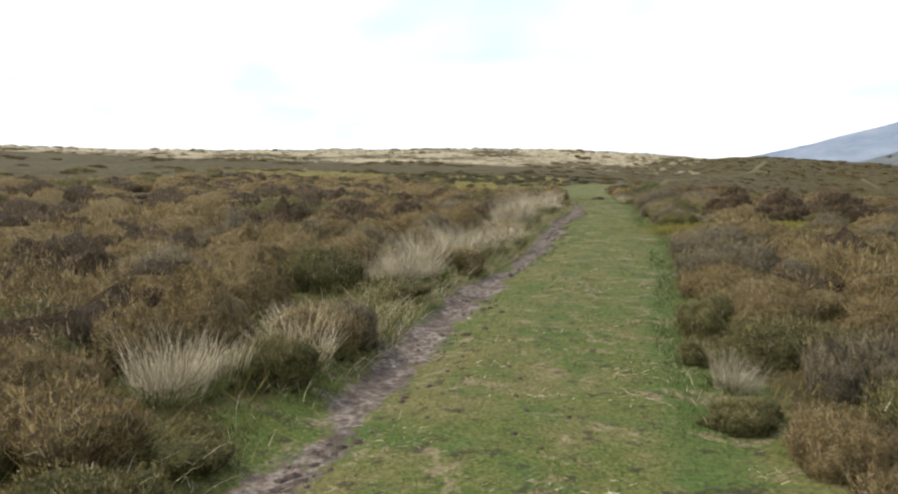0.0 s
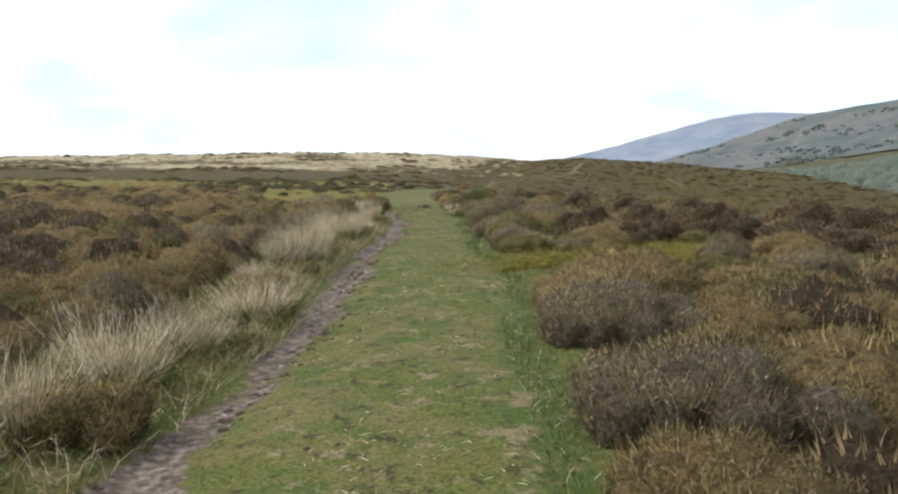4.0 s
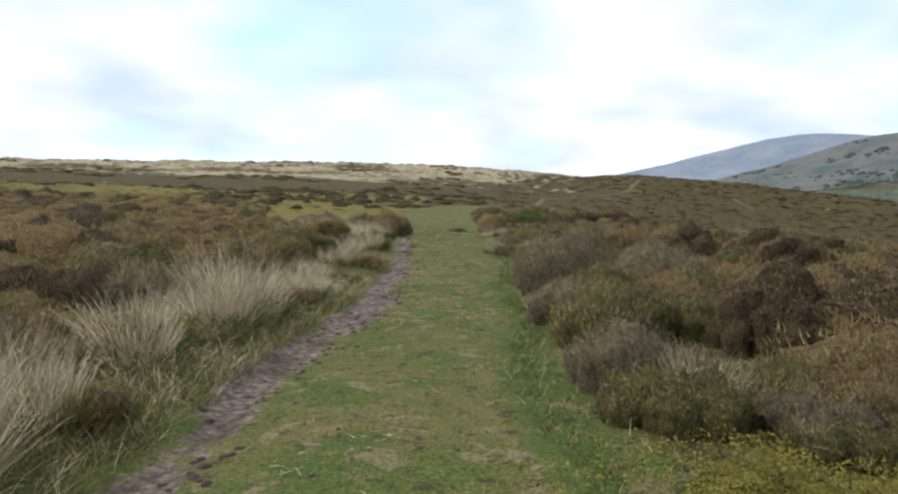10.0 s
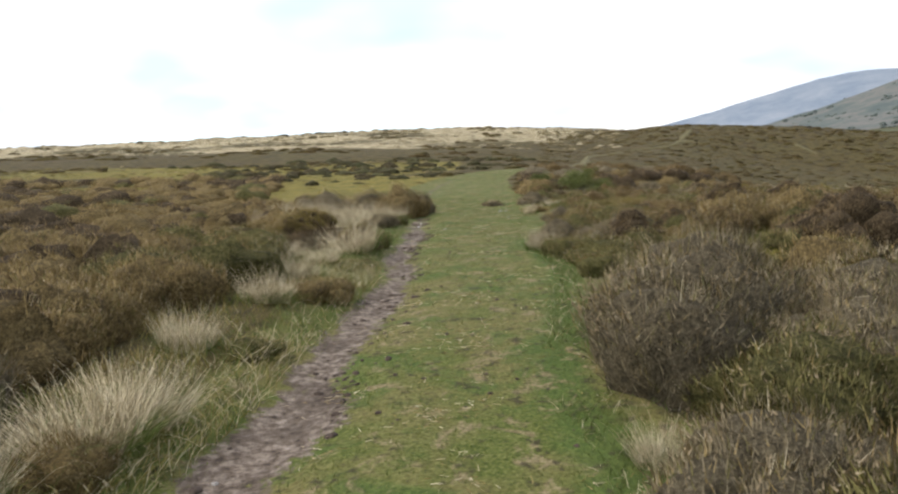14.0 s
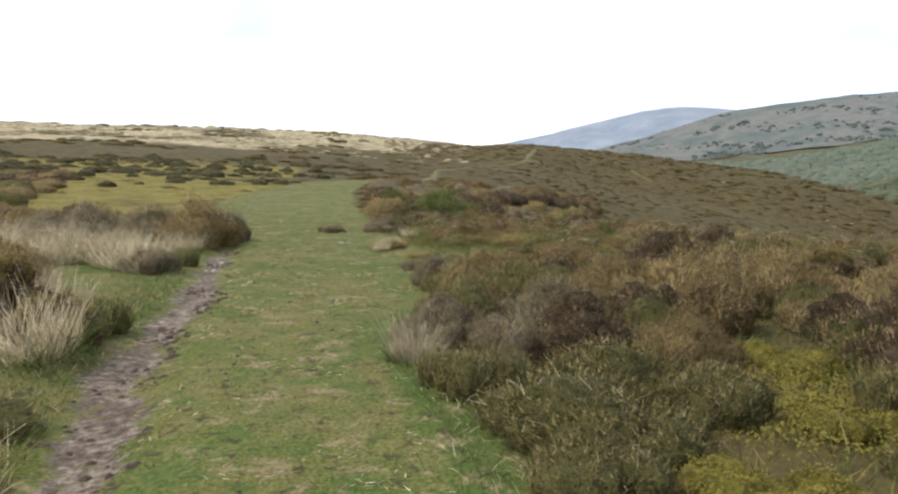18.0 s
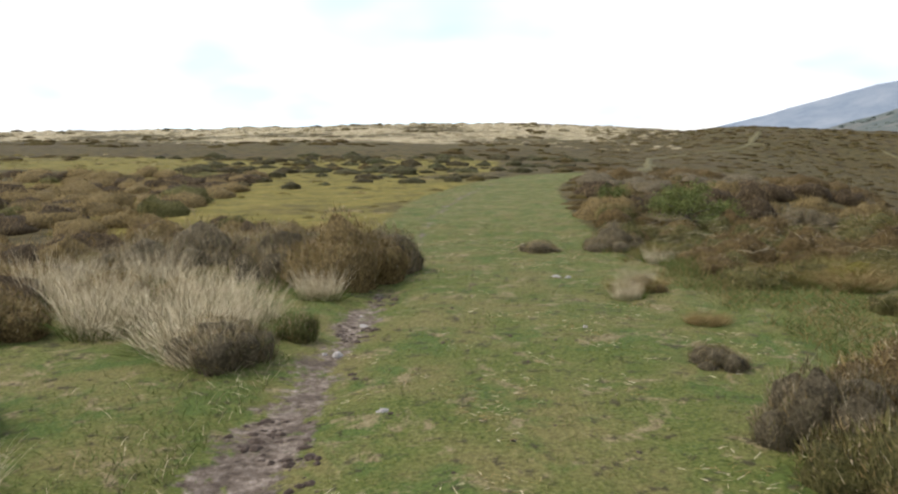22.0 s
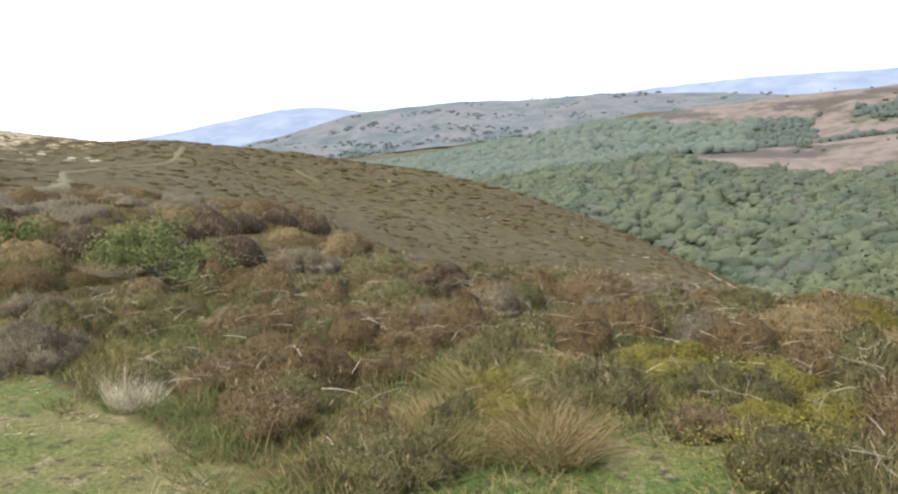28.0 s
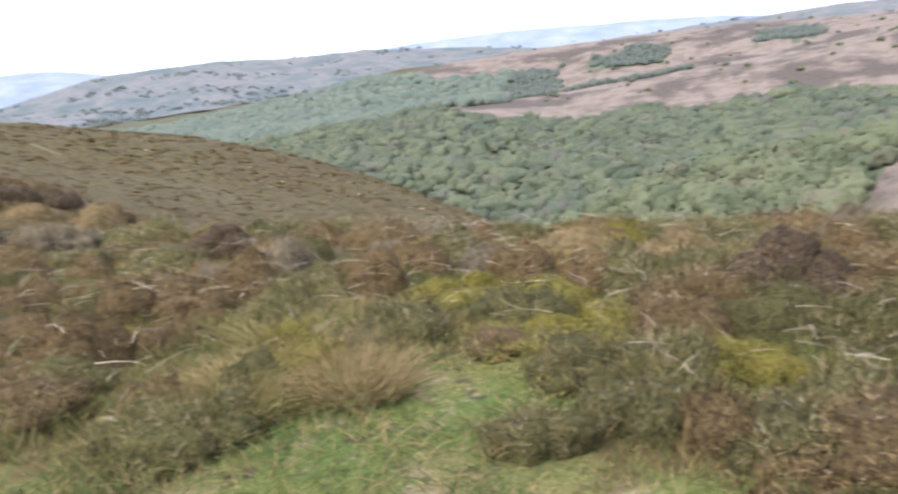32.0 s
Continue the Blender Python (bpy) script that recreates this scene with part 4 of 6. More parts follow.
# the gorse
PLACED += [
    (5.95, 19.3, 1.4, 0.6, "old"), (5.9, 18.3, 1.2, 0.46, "green"), (7.1, 18.3, 1.2, 0.44, "heather"), (6.5, 17.5, 0.8, 0.3, "mixed"), (7.6, 19.9, 1.25, 0.8, "gorse"), (8.1, 18.5, 1.1, 0.55, "gorse"), (9.0, 19.5, 1.6, 0.92, "gorse"), (9.6, 20.8, 1.6, 0.85, "gorse"), (8.5, 21.1, 1.5, 0.86, "gorse"),
    (10.4, 18.9, 1.9, 0.95, "gorse"), (11.2, 20.6, 1.8, 0.9, "gorse"), (12.3, 22.9, 2.0, 0.9, "gorse"), (6.55, 21.0, 1.7, 0.72, "green"), (6.47, 21.9, 1.2, 0.6, "old"), (7.3, 20.9, 1.1, 0.5, "green"),
    (7.0, 18.6, 1.0, 0.42, "green"),
]
# the great heather dome
PLACED += [
    (7.1, 24.0, 2.1, 0.92, "dome"), (7.5, 24.9, 1.7, 0.98, "dome"), (7.7, 23.2, 1.5, 0.7, "dome"), (8.5, 24.1, 1.9, 0.8, "dome"), (7.1, 22.8, 1.3, 0.62, "green"), (8.2, 22.6, 1.5, 0.6, "green"), (11.9, 25.8, 1.6, 0.85, "gorse"), (10.9, 27.8, 1.9, 1.0, "gorse"),
    (11.6, 28.8, 1.7, 0.9, "gorse"), (10.3, 27.1, 0.9, 0.42, "green"), (11.5, 27.0, 1.0, 0.45, "green"), (13.1, 28.0, 2.0, 0.9, "gorse"), (9.7, 25.9, 1.2, 0.26, "bilberry"), (10.6, 25.3, 1.2, 0.26, "bilberry"),
    (8.8, 26.6, 1.0, 0.25, "bilberry"), (7.6, 26.3, 1.1, 0.3, "bilberry"), (8.4, 27.2, 0.9, 0.28, "bilberry"), (9.4, 22.9, 1.5, 0.6, "heather"),
]
# the last bushes before the brow
PLACED += [
    (7.9, 30.8, 1.0, 0.52, "old"), (8.8, 30.0, 1.15, 0.7, "gorse"), (9.9, 30.5, 1.1, 0.66, "gorse"), (8.0, 28.3, 1.35, 0.46, "mixed"), (9.0, 28.5, 1.0, 0.42, "mixed"), (9.7, 28.0, 0.9, 0.25, "bilberry"),
    (10.4, 29.2, 1.0, 0.28, "bilberry"), (10.1, 27.9, 0.7, 0.5, "green"), (11.5, 31.7, 2.0, 0.86, "heather"), (12.3, 33.3, 1.9, 0.86, "gorse"), (10.3, 33.2, 1.1, 0.6, "gorse"), (9.75, 34.4, 1.1, 0.5, "rusty"),
    (8.95, 33.1, 1.1, 0.58, "green"), (9.6, 32.3, 1.5, 0.68, "green"), (8.8, 33.8, 0.7, 0.5, "old"), (8.95, 35.4, 0.45, 0.2, "old"), (11.6, 35.3, 1.4, 0.48, "rusty"), (10.4, 34.9, 1.1, 0.42, "rusty"),
    (12.8, 31.9, 1.7, 0.8, "heather"), (9.9, 31.4, 1.2, 0.66, "heather"), (8.4, 31.7, 1.05, 0.56, "green"), (8.8, 32.5, 1.1, 0.6, "heather"), (9.2, 31.2, 1.2, 0.66, "old"),
]
# filling in behind them
PLACED += [
    (8.7, 29.1, 1.0, 0.48, "mixed"), (9.6, 29.6, 1.1, 0.55, "heather"), (10.6, 30.7, 1.3, 0.7, "rusty"), (10.7, 32.4, 1.3, 0.66, "rusty"), (8.4, 30.2, 0.9, 0.5, "old"), (7.7, 29.4, 0.8, 0.42, "green"),
    (7.6, 27.6, 0.8, 0.34, "green"), (5.6, 14.6, 1.1, 0.42, "heather"), (6.3, 14.3, 1.2, 0.45, "old"), (2.9, 6.6, 0.9, 0.42, "heather"),
]
# round the viewpoint, close by
PLACED += [
    (11.45, 36.9, 0.6, 0.28, "mixed"), (11.9, 36.5, 0.7, 0.32, "green"), (12.35, 36.95, 0.7, 0.34, "mixed"), (12.1, 35.4, 1.1, 0.42, "green"), (12.7, 36.1, 0.9, 0.36, "bilberry"), (13.15, 34.42, 1.1, 0.78, "ochre"), (12.45, 36.4, 0.7, 0.38, "green"), (12.75, 38.5, 0.9, 0.38, "green"),
    (13.5, 37.35, 1.0, 0.38, "bilberry"), (13.8, 36.3, 1.1, 0.6, "rusty"), (14.9, 35.8, 1.3, 0.72, "gorse"), (12.75, 37.6, 0.7, 0.22, "rusty"), (11.6, 35.7, 1.0, 0.34, "mixed"), (13.3, 33.3, 1.1, 0.6, "rusty"),
    (12.4, 34.2, 1.0, 0.4, "mixed"), (14.3, 34.5, 1.2, 0.55, "mixed"), (14.25, 37.7, 0.8, 0.36, "bilberry"), (15.45, 38.8, 0.7, 0.42, "old"), (14.3, 38.6, 0.9, 0.36, "bilberry"), (15.2, 37.2, 1.2, 0.5, "mixed"),
    (13.5, 35.3, 1.0, 0.48, "green"), (11.8, 33.9, 0.9, 0.34, "green"),
]
# round the viewpoint, farther down
PLACED += [
    (13.3, 41.4, 1.5, 0.48, "rusty"), (13.85, 44.35, 1.0, 0.5, "rusty"), (15.3, 41.4, 0.8, 0.52, "old"), (17.6, 41.4, 1.4, 0.6, "rusty"), (12.0, 41.0, 1.0, 0.28, "bilberry"), (11.2, 41.0, 1.1, 0.34, "rusty"), (10.9, 39.9, 0.9, 0.32, "rusty"), (11.2, 40.1, 0.9, 0.34, "mixed"), (11.0, 41.5, 0.9, 0.34, "mixed"), (9.4, 38.6, 0.5, 0.24, "rusty"),
    (16.9, 38.1, 1.4, 0.5, "heather"), (10.25, 43.0, 1.2, 0.48, "old"), (8.9, 42.9, 0.75, 0.26, "old"), (11.7, 47.6, 0.9, 0.6, "green"), (12.2, 42.6, 1.0, 0.42, "rusty"), (14.3, 40.1, 1.1, 0.42, "mixed"),
    (13.3, 39.9, 1.0, 0.38, "mixed"), (16.3, 39.6, 1.2, 0.5, "mixed"), (16.2, 43.3, 1.5, 0.6, "gorse"), (17.6, 33.1, 1.2, 0.6, "old"), (16.3, 34.6, 1.3, 0.5, "rusty"), (15.9, 36.2, 1.2, 0.5, "mixed"),
    (15.0, 33.2, 1.1, 0.6, "ochre"), (14.9, 43.0, 1.2, 0.45, "mixed"), (16.6, 36.9, 1.2, 0.5, "heather"),
]
# left of the path, the first half
PLACED += [
    (-2.6, 3.2, 1.2, 0.5, "green"), (-3.6, 3.9, 1.5, 0.55, "heather"), (-2.2, 2.6, 1.0, 0.42, "green"), (-1.95, 3.5, 0.9, 0.42, "heather"), (-2.5, 4.0, 1.1, 0.5, "heather"), (-3.1, 4.5, 1.2, 0.55, "heather"), (-1.6, 3.0, 0.7, 0.3, "mixed"), (-2.3, 5.2, 1.1, 0.5, "heather"), (-3.4, 5.8, 1.4, 0.6, "heather"), (-4.4, 5.2, 1.5, 0.6, "green"), (-3.2, 2.3, 1.3, 0.5, "heather"), (-3.05, 7.7, 1.5, 0.62, "old"),
    (-2.6, 6.3, 1.4, 0.6, "heather"), (-3.3, 10.9, 1.2, 0.75, "old"), (-0.66, 6.0, 0.6, 0.4, "old"), (-1.25, 4.9, 0.7, 0.36, "green"), (-2.9, 4.9, 1.4, 0.55, "green"), (-1.9, 8.9, 1.4, 0.6, "heather"),
    (-1.3, 11.0, 1.3, 0.6, "old"), (-0.3, 12.9, 1.2, 0.6, "old"), (0.3, 15.8, 1.3, 0.65, "heather"), (-0.5, 14.3, 1.4, 0.6, "heather"), (0.2, 17.6, 1.3, 0.6, "old"),
]
# left of the path, the second half
PLACED += [
    (1.0, 19.4, 1.4, 0.65, "old"), (1.6, 22.2, 1.4, 0.7, "old"), (2.2, 25.3, 1.5, 0.7, "heather"), (3.0, 28.2, 1.3, 0.6, "heather"), (2.1, 23.7, 1.2, 0.6, "old"), (2.5, 26.8, 1.4, 0.66, "heather"),
    (5.65, 39.9, 1.95, 1.02, "heather"), (4.8, 40.3, 1.6, 1.0, "old"), (3.6, 40.7, 1.7, 0.9, "old"), (2.9, 40.2, 1.5, 0.85, "old"), (5.07, 35.9, 0.95, 0.48, "old"), (5.53, 36.65, 0.4, 0.28, "broom"),
    (6.2, 40.9, 1.2, 0.9, "old"), (3.4, 34.2, 1.6, 0.85, "heather"), (4.55, 31.4, 0.8, 0.55, "ochre"), (4.98, 32.0, 0.6, 0.38, "broom"), (3.6, 31.6, 1.3, 0.75, "ochre"), (3.7, 32.9, 1.3, 0.8, "ochre"),
    (2.6, 36.8, 1.4, 0.6, "heather"), (1.8, 38.8, 1.7, 0.65, "heather"),
]
taken = []


def off_at(x, y):
    k = int(np.argmin(np.abs(LINE[:, 1] - y)))
    return x - LINE[k, 0]


def put_bush(x, y, w, h, kind):
    if kind == "bilberry" and w >= 0.85:    # a patch of three low clumps
        for k in range(3):
            a = 2.1 * k + x
            put_bush(x + 0.27 * w * math.cos(a), y + 0.27 * w * math.sin(a), w * 0.58, h * gp.uniform(0.6, 0.95), kind)
        return None
    things, label, category, group = KINDS[kind]
    taken.append((x, y, w))
    things = things[0] if w >= 0.95 else things[1]
    return stand(things[len(taken) % len(things)], x, y, w * 1.08, h, gp, label, category, group)


for x, y, w, h, kind in PLACED:
    o = off_at(x, y)
    if y < 33:      # none may lean over the turf or the muddy strip
        x += max(0.0, float(right_foot(y)) + 0.47 * w - o) if o > 0 else min(0.0, -0.1 - float(mud_in(y) + mud_width(y)) - 0.48 * w - o)
    put_bush(x, y, w, h, kind)

# bushes along the brow below the viewpoint
for i in range(46):
    b, r = radians(34 + 86 * ((i * 0.618) % 1)), 8.8 + 4.6 * ((i * 0.381) % 1)
    w = gp.uniform(0.7, 1.3) * (1.25 if b > 1.5 else 1.0)
    put_bush(VX + r * math.sin(b), VY + r * math.cos(b), w, (0.30 + 0.24 * w) * gp.uniform(0.8, 1.1), ("rusty", "mixed", "green", "rusty", "ochre", "mixed", "old")[i % 7])

# low clumps between the tussocks on the bank
for i in range(26):
    y = 2.6 + i * 1.07
    if y > 29.5:
        break
    w = gp.uniform(0.55, 0.9)
    o = -float(mud_in(y) + mud_width(y)) - 0.08 - w * 0.5 - gp.uniform(0, 0.25)
    if i % 2:
        put_bush(float(np.interp(y, LINE[:, 1], LINE[:, 0])) + o, y, w, gp.uniform(0.22, 0.36) * (0.6 if i % 4 == 1 else 1.0), ("green", "mixed", "mixed", "heather")[i % 4])

# more bushes fill the edges of the path, wherever none stands yet
CLEARINGS = [(7.0, 16.6, 3.2, 1.7), (9.9, 28.2, 1.2, 0.9), (9.8, 25.6, 1.6, 0.9), (10.4, 37.4, 1.8, 1.2), (8.7, 42.6, 1.3, 3.0)]


def free_spot(x, y, gap):
    if any(((x - a) / c) ** 2 + ((y - b) / d) ** 2 < 1 for a, b, c, d in CLEARINGS):
        return False
    return all((x - a) ** 2 + (y - b) ** 2 > (gap * (0.3 + 0.35 * w)) ** 2 for a, b, w in taken)


for i in range(2600):
    if len(taken) > 400:
        break
    side = 1 if i % 3 else -1
    y = gp.uniform(1.5, 46)
    o = gp.uniform(1.3, 6.0 if y < 33 else 11) if side > 0 else -gp.uniform(2.7, 5.5)
    k = int(np.argmin(np.abs(LINE[:, 1] - y)))
    x = LINE[k, 0] + o
    if clear_ground(x, y) > 0.30 or clear_ground(x - side * 0.4, y) > 0.55 or not free_spot(x, y, 1.15):
        continue
    names = ["heather", "heather", "old", "green", "green", "gorse" if side > 0 and y > 17 else "heather"] if y < 34 or side < 0 else ["heather", "green", "mixed", "mixed", "bilberry", "rusty", "old", "mixed"]
    kind = names[int(gp.integers(len(names)))]
    w = gp.uniform(0.55, 1.45) if y < 33 or side < 0 else gp.uniform(0.4, 0.85)
    put_bush(x, y, w, gp.uniform(0.28, 0.4) * w + 0.10 if kind != "bilberry" else 0.3, kind)

# bleached tussocks along the muddy side, brown and green ones round the viewpoint
TUFTS = []
TUFTS += [(-1.72, 4.35, 0.72), (-1.5, 4.65, 0.62), (-1.12, 5.4, 0.62), (-1.25, 5.9, 0.6), (-0.95, 8.4, 0.8), (-0.6, 8.7, 0.8), (-0.45, 9.0, 1.0), (-0.25, 10.0, 0.9), (0.1, 11.0, 0.9), (0.45, 11.9, 0.8), (1.05, 13.4, 0.9), (0.7, 13.0, 0.7), (1.05, 14.6, 0.7), (0.9, 15.0, 0.6)]
TUFTS += [(1.3, 17.2, 1.0), (1.6, 17.6, 1.1), (1.2, 17.9, 1.0), (1.85, 18.4, 0.95), (1.55, 18.8, 0.95), (2.05, 20.0, 0.85), (1.9, 20.5, 0.9), (2.4, 21.6, 1.0), (2.2, 22.3, 1.0), (2.55, 21.2, 0.85), (2.55, 22.1, 1.1), (2.8, 21.9, 0.9), (2.75, 22.5, 0.9), (3.2, 23.2, 0.9), (3.35, 23.6, 0.85), (3.3, 25.0, 0.6), (3.7, 26.7, 0.6), (3.9, 28.0, 0.65), (4.1, 29.6, 0.6), (4.5, 30.9, 1.0)]
TUFTS += [(3.5, 30.2, 0.8), (4.7, 36.4, 0.95), (4.2, 37.2, 0.9), (3.7, 36.9, 0.85), (5.0, 35.9, 0.9), (4.9, 37.4, 0.9), (3.3, 37.7, 0.9), (2.6, 38.2, 0.9), (4.3, 38.3, 0.95), (2.3, 37.0, 0.8), (5.5, 38.6, 0.7), (3.4, 39.2, 0.9), (2.4, 39.4, 0.9), (4.0, 41.4, 0.9), (4.0, 33.6, 0.8), (4.4, 33.4, 0.6)]
TUFTS += [(1.95, 4.85, 0.5), (3.7, 9.6, 0.5), (6.15, 18.5, 0.75), (6.2, 22.6, 0.5), (7.45, 30.2, 0.6), (9.1, 38.2, 0.45), (4.3, 13.0, 0.5), (10.4, 41.0, 0.5), (9.4, 38.8, 0.55)]
for i, (x, y, s) in enumerate(TUFTS):
    s *= gp.uniform(0.8, 1.05) * (1.15 if y > 36 and x < 6 else 1.0)
    m = pose(x, y, z_at(x, y) - 0.03, gp.uniform(-13, 13), gp.uniform(-13, 13), gp.uniform(0, 360)) @ Matrix.Diagonal((s * gp.uniform(0.8, 1.2), s, s * gp.uniform(0.75, 1.05), 1))
    tagged(copy_thing(PALE[i % 4], m), "tussock of bleached straw-coloured moor grass, green at its foot", "grass", "bleached tussocks")
RUSHTUFTS = [(11.75, 38.15, 0.95), (11.3, 38.68, 0.95), (12.15, 38.55, 0.75), (12.45, 39.25, 1.0), (11.7, 38.95, 0.8), (9.25, 38.6, 0.7), (9.4, 36.7, 0.5),
             (12.9, 39.6, 0.7), (9.6, 38.9, 0.5)]
for i, (x, y, s) in enumerate(RUSHTUFTS):
    m = pose(x, y, z_at(x, y) - 0.03, 0, 0, gp.uniform(0, 360)) @ Matrix.Diagonal((s * 0.8, s * 0.8, s * 0.85, 1))
    tagged(copy_thing(RUSHES[i % 2], m), "rounded tussock of brown and yellow-green rushes", "rushes", "rush tussocks")
for things, *_ in KINDS.values():
    for t in {*things[0], *things[1]}:
        drop_pattern(t)
for t in PALE + RUSHES:
    drop_pattern(t)

# ---- the wide heather, too many bushes to count ----
gw = np.random.default_rng(23)


def heath_field(name, label, spots, sprigs, length, width, tones, grain=3, leaf=0.0):
    """Many low bushes in one sheet of foliage; spots: x, y, width, height."""
    spots = np.asarray(spots)
    z = height(spots[:, 0], spots[:, 1])
    bodies, leaves, forms = [[] for _ in tones], [[] for _ in tones], [[] for _ in tones]
    for i, (x, y, w, h) in enumerate(spots):
        seed = int(gw.integers(40))
        at, size = np.array([x, y, z[i] - 0.04]), np.array([w, w, 2 * h])
        p, d = dome_points(sprigs, gw, seed, 7.0, 0.0)
        up = unit(d * 0.45 + np.array([0, 0, 0.55]) + gw.normal(0, 0.25, d.shape))
        which = int(np.clip((rough(x, y, 6, 31) + gw.normal(0, 0.55)) * 1.0 + len(tones) / 2, 0, len(tones) - 1))
        v, f = dome_body(seed, 7.0, 0.94, 4 + grain // 3, 7 + grain)
        bodies[which].append((v * size + at, f))
        leaves[which].append(leaf_cloud(p * size + at, d, leaf, gw) if leaf else sprig_cloud(p * size * 0.97 + at, up, length, width, gw))
        forms[which].append(np.repeat(unit(d + gw.normal(0, 0.3, d.shape)), 4 if leaf else 3, 0))
    parent = new(name)
    tagged(parent, label, "heather", kind="stuff")
    for tone, inside, bits, form in zip(tones, bodies, leaves, forms):
        if bits:
            v, f = joined(inside)
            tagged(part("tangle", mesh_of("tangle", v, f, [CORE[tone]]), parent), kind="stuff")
            v, f = joined(bits)
            tagged(part("foliage", mesh_of("foliage", v, f, [SPRIG[tone]], normals=np.concatenate(form)), parent), kind="stuff")


def field_spots(n, xr, yr, keep, wide, tall):
    out = []
    for _ in range(n):
        x, y = gw.uniform(*xr), gw.uniform(*yr)
        if keep(x, y):
            w = gw.uniform(*wide)
            out.append((x, y, w, w * gw.uniform(*tall)))
    return out


SPRIG = {"heather": HEATHER, "old": DARKHEATH, "green": GREENHEATH, "gorse": GORSE, "rust": RUST, "bilberry": BILBERRY}
heath_field("heather_carpet", "waist-low brown heather carpet beside the muddy strip",
            field_spots(760, (-8, 4), (-2, 47), lambda x, y: -8 < off_at(x, y) < -2.9 and clear_ground(x, y) < 0.2 and clear_ground(x + 0.5, y) < 0.5, (0.65, 1.25), (0.34, 0.5)),
            340, 0.08, 0.0060, ["heather", "heather", "heather", "gorse", "green", "heather"])
heath_field("heather_carpet", "wide brown heather on the open moor",
            field_spots(1800, (-32, 0), (-4, 66), lambda x, y: -32 < off_at(x, y) < -7, (0.9, 1.9), (0.20, 0.34)),
            150, 0.10, 0.010, ["heather", "heather", "heather", "gorse", "green", "heather"], 0)
heath_field("heather_carpet", "mixed heather and gorse on the slope below the path",
            field_spots(520, (2, 26), (-2, 58), lambda x, y: (y < 32 or y > 47 or x < 9 or x > 19) and 2.0 < off_at(x, y) < 15 and clear_ground(x, y) < 0.2 and clear_ground(x - 0.6, y) < 0.5 and free_spot(x, y, 0.4), (0.9, 1.6), (0.30, 0.42)),
            420, 0.09, 0.0075, ["green", "heather", "gorse", "heather", "heather", "green"])
heath_field("heather_carpet", "low mixed heather, gorse and bilberry round the viewpoint",
            field_spots(300, (9, 21), (28, 47), lambda x, y: 2.0 < off_at(x, y) < 15 and clear_ground(x, y) < 0.25 and free_spot(x, y, 0.3), (0.4, 0.9), (0.34, 0.6)),
            560, 0.055, 0.0042, ["green", "bilberry", "green", "rust", "green", "rust", "green"])
heath_field("heather_carpet", "heather falling away into the combe",
            field_spots(700, (12, 60), (10, 80), lambda x, y: off_at(x, y) > 13 and 20 > math.hypot(x - VX, y - VY) > 9 or 26 > off_at(x, y) > 3 and math.hypot(x - VX, y - VY) > 19, (1.2, 2.2), (0.22, 0.3)),
            200, 0.10, 0.010, ["green", "old", "rust", "old", "rust"], 0)


def hummocks(name, label, n, bear, rad, wide, tall, mat, keep=None):
    """Low heather hummocks over the far slopes, in one mesh."""
    b = np.radians(gw.uniform(*bear, n))
    r = np.sqrt(gw.uniform(rad[0] ** 2, rad[1] ** 2, n))
    x, y = VX + r * np.sin(b), VY + r * np.cos(b)
    ok = (turf_mask(x, y) < 0.3)
    if keep is not None:
        ok &= keep(x, y)
    x, y, r = x[ok], y[ok], r[ok]
    z = height(x, y)
    bits = []
    for i in range(len(x)):
        v, f = dome_body(int(gw.integers(60)), 5.0, 1.0, 3, 7)
        w = gw.uniform(*wide) * (0.6 + 0.4 * r[i] / rad[1])
        bits.append((v * (w * gw.uniform(0.8, 1.6), w, w * 2 * gw.uniform(*tall)) + (x[i], y[i], z[i] - 0.08), f))
    v, f = joined(bits)
    tagged(new(name, mesh_of(name, v, f, [mat])), label, "heather", kind="stuff")


def hummock_material(name, stops, grain):
    k = Nodes(name, 0.95, 0.1)
    c = k.ramp(k.island(), stops)
    n = k.noise(grain, 5, 0.75)
    # darker where the bump lies low
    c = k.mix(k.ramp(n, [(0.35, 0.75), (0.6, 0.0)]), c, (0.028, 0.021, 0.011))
    c = k.mix(k.ramp(k.noise(grain * 0.7, 4), [(0.55, 0.0), (0.75, 0.6)]), c, (0.13, 0.098, 0.042))
    k.bump(n, 1.0, 0.25)
    return k.done(c)


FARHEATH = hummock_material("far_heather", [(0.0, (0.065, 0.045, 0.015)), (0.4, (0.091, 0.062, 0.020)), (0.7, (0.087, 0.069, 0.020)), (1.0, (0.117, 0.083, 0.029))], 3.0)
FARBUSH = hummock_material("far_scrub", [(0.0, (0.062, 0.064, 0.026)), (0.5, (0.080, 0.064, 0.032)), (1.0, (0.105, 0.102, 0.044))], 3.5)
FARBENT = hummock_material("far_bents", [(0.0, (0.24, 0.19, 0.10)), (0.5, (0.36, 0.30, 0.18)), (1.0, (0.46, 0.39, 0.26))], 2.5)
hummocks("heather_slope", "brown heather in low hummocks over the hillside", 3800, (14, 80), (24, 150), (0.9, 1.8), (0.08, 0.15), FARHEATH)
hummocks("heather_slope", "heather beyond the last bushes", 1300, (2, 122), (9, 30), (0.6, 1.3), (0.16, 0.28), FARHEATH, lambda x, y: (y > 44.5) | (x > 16))
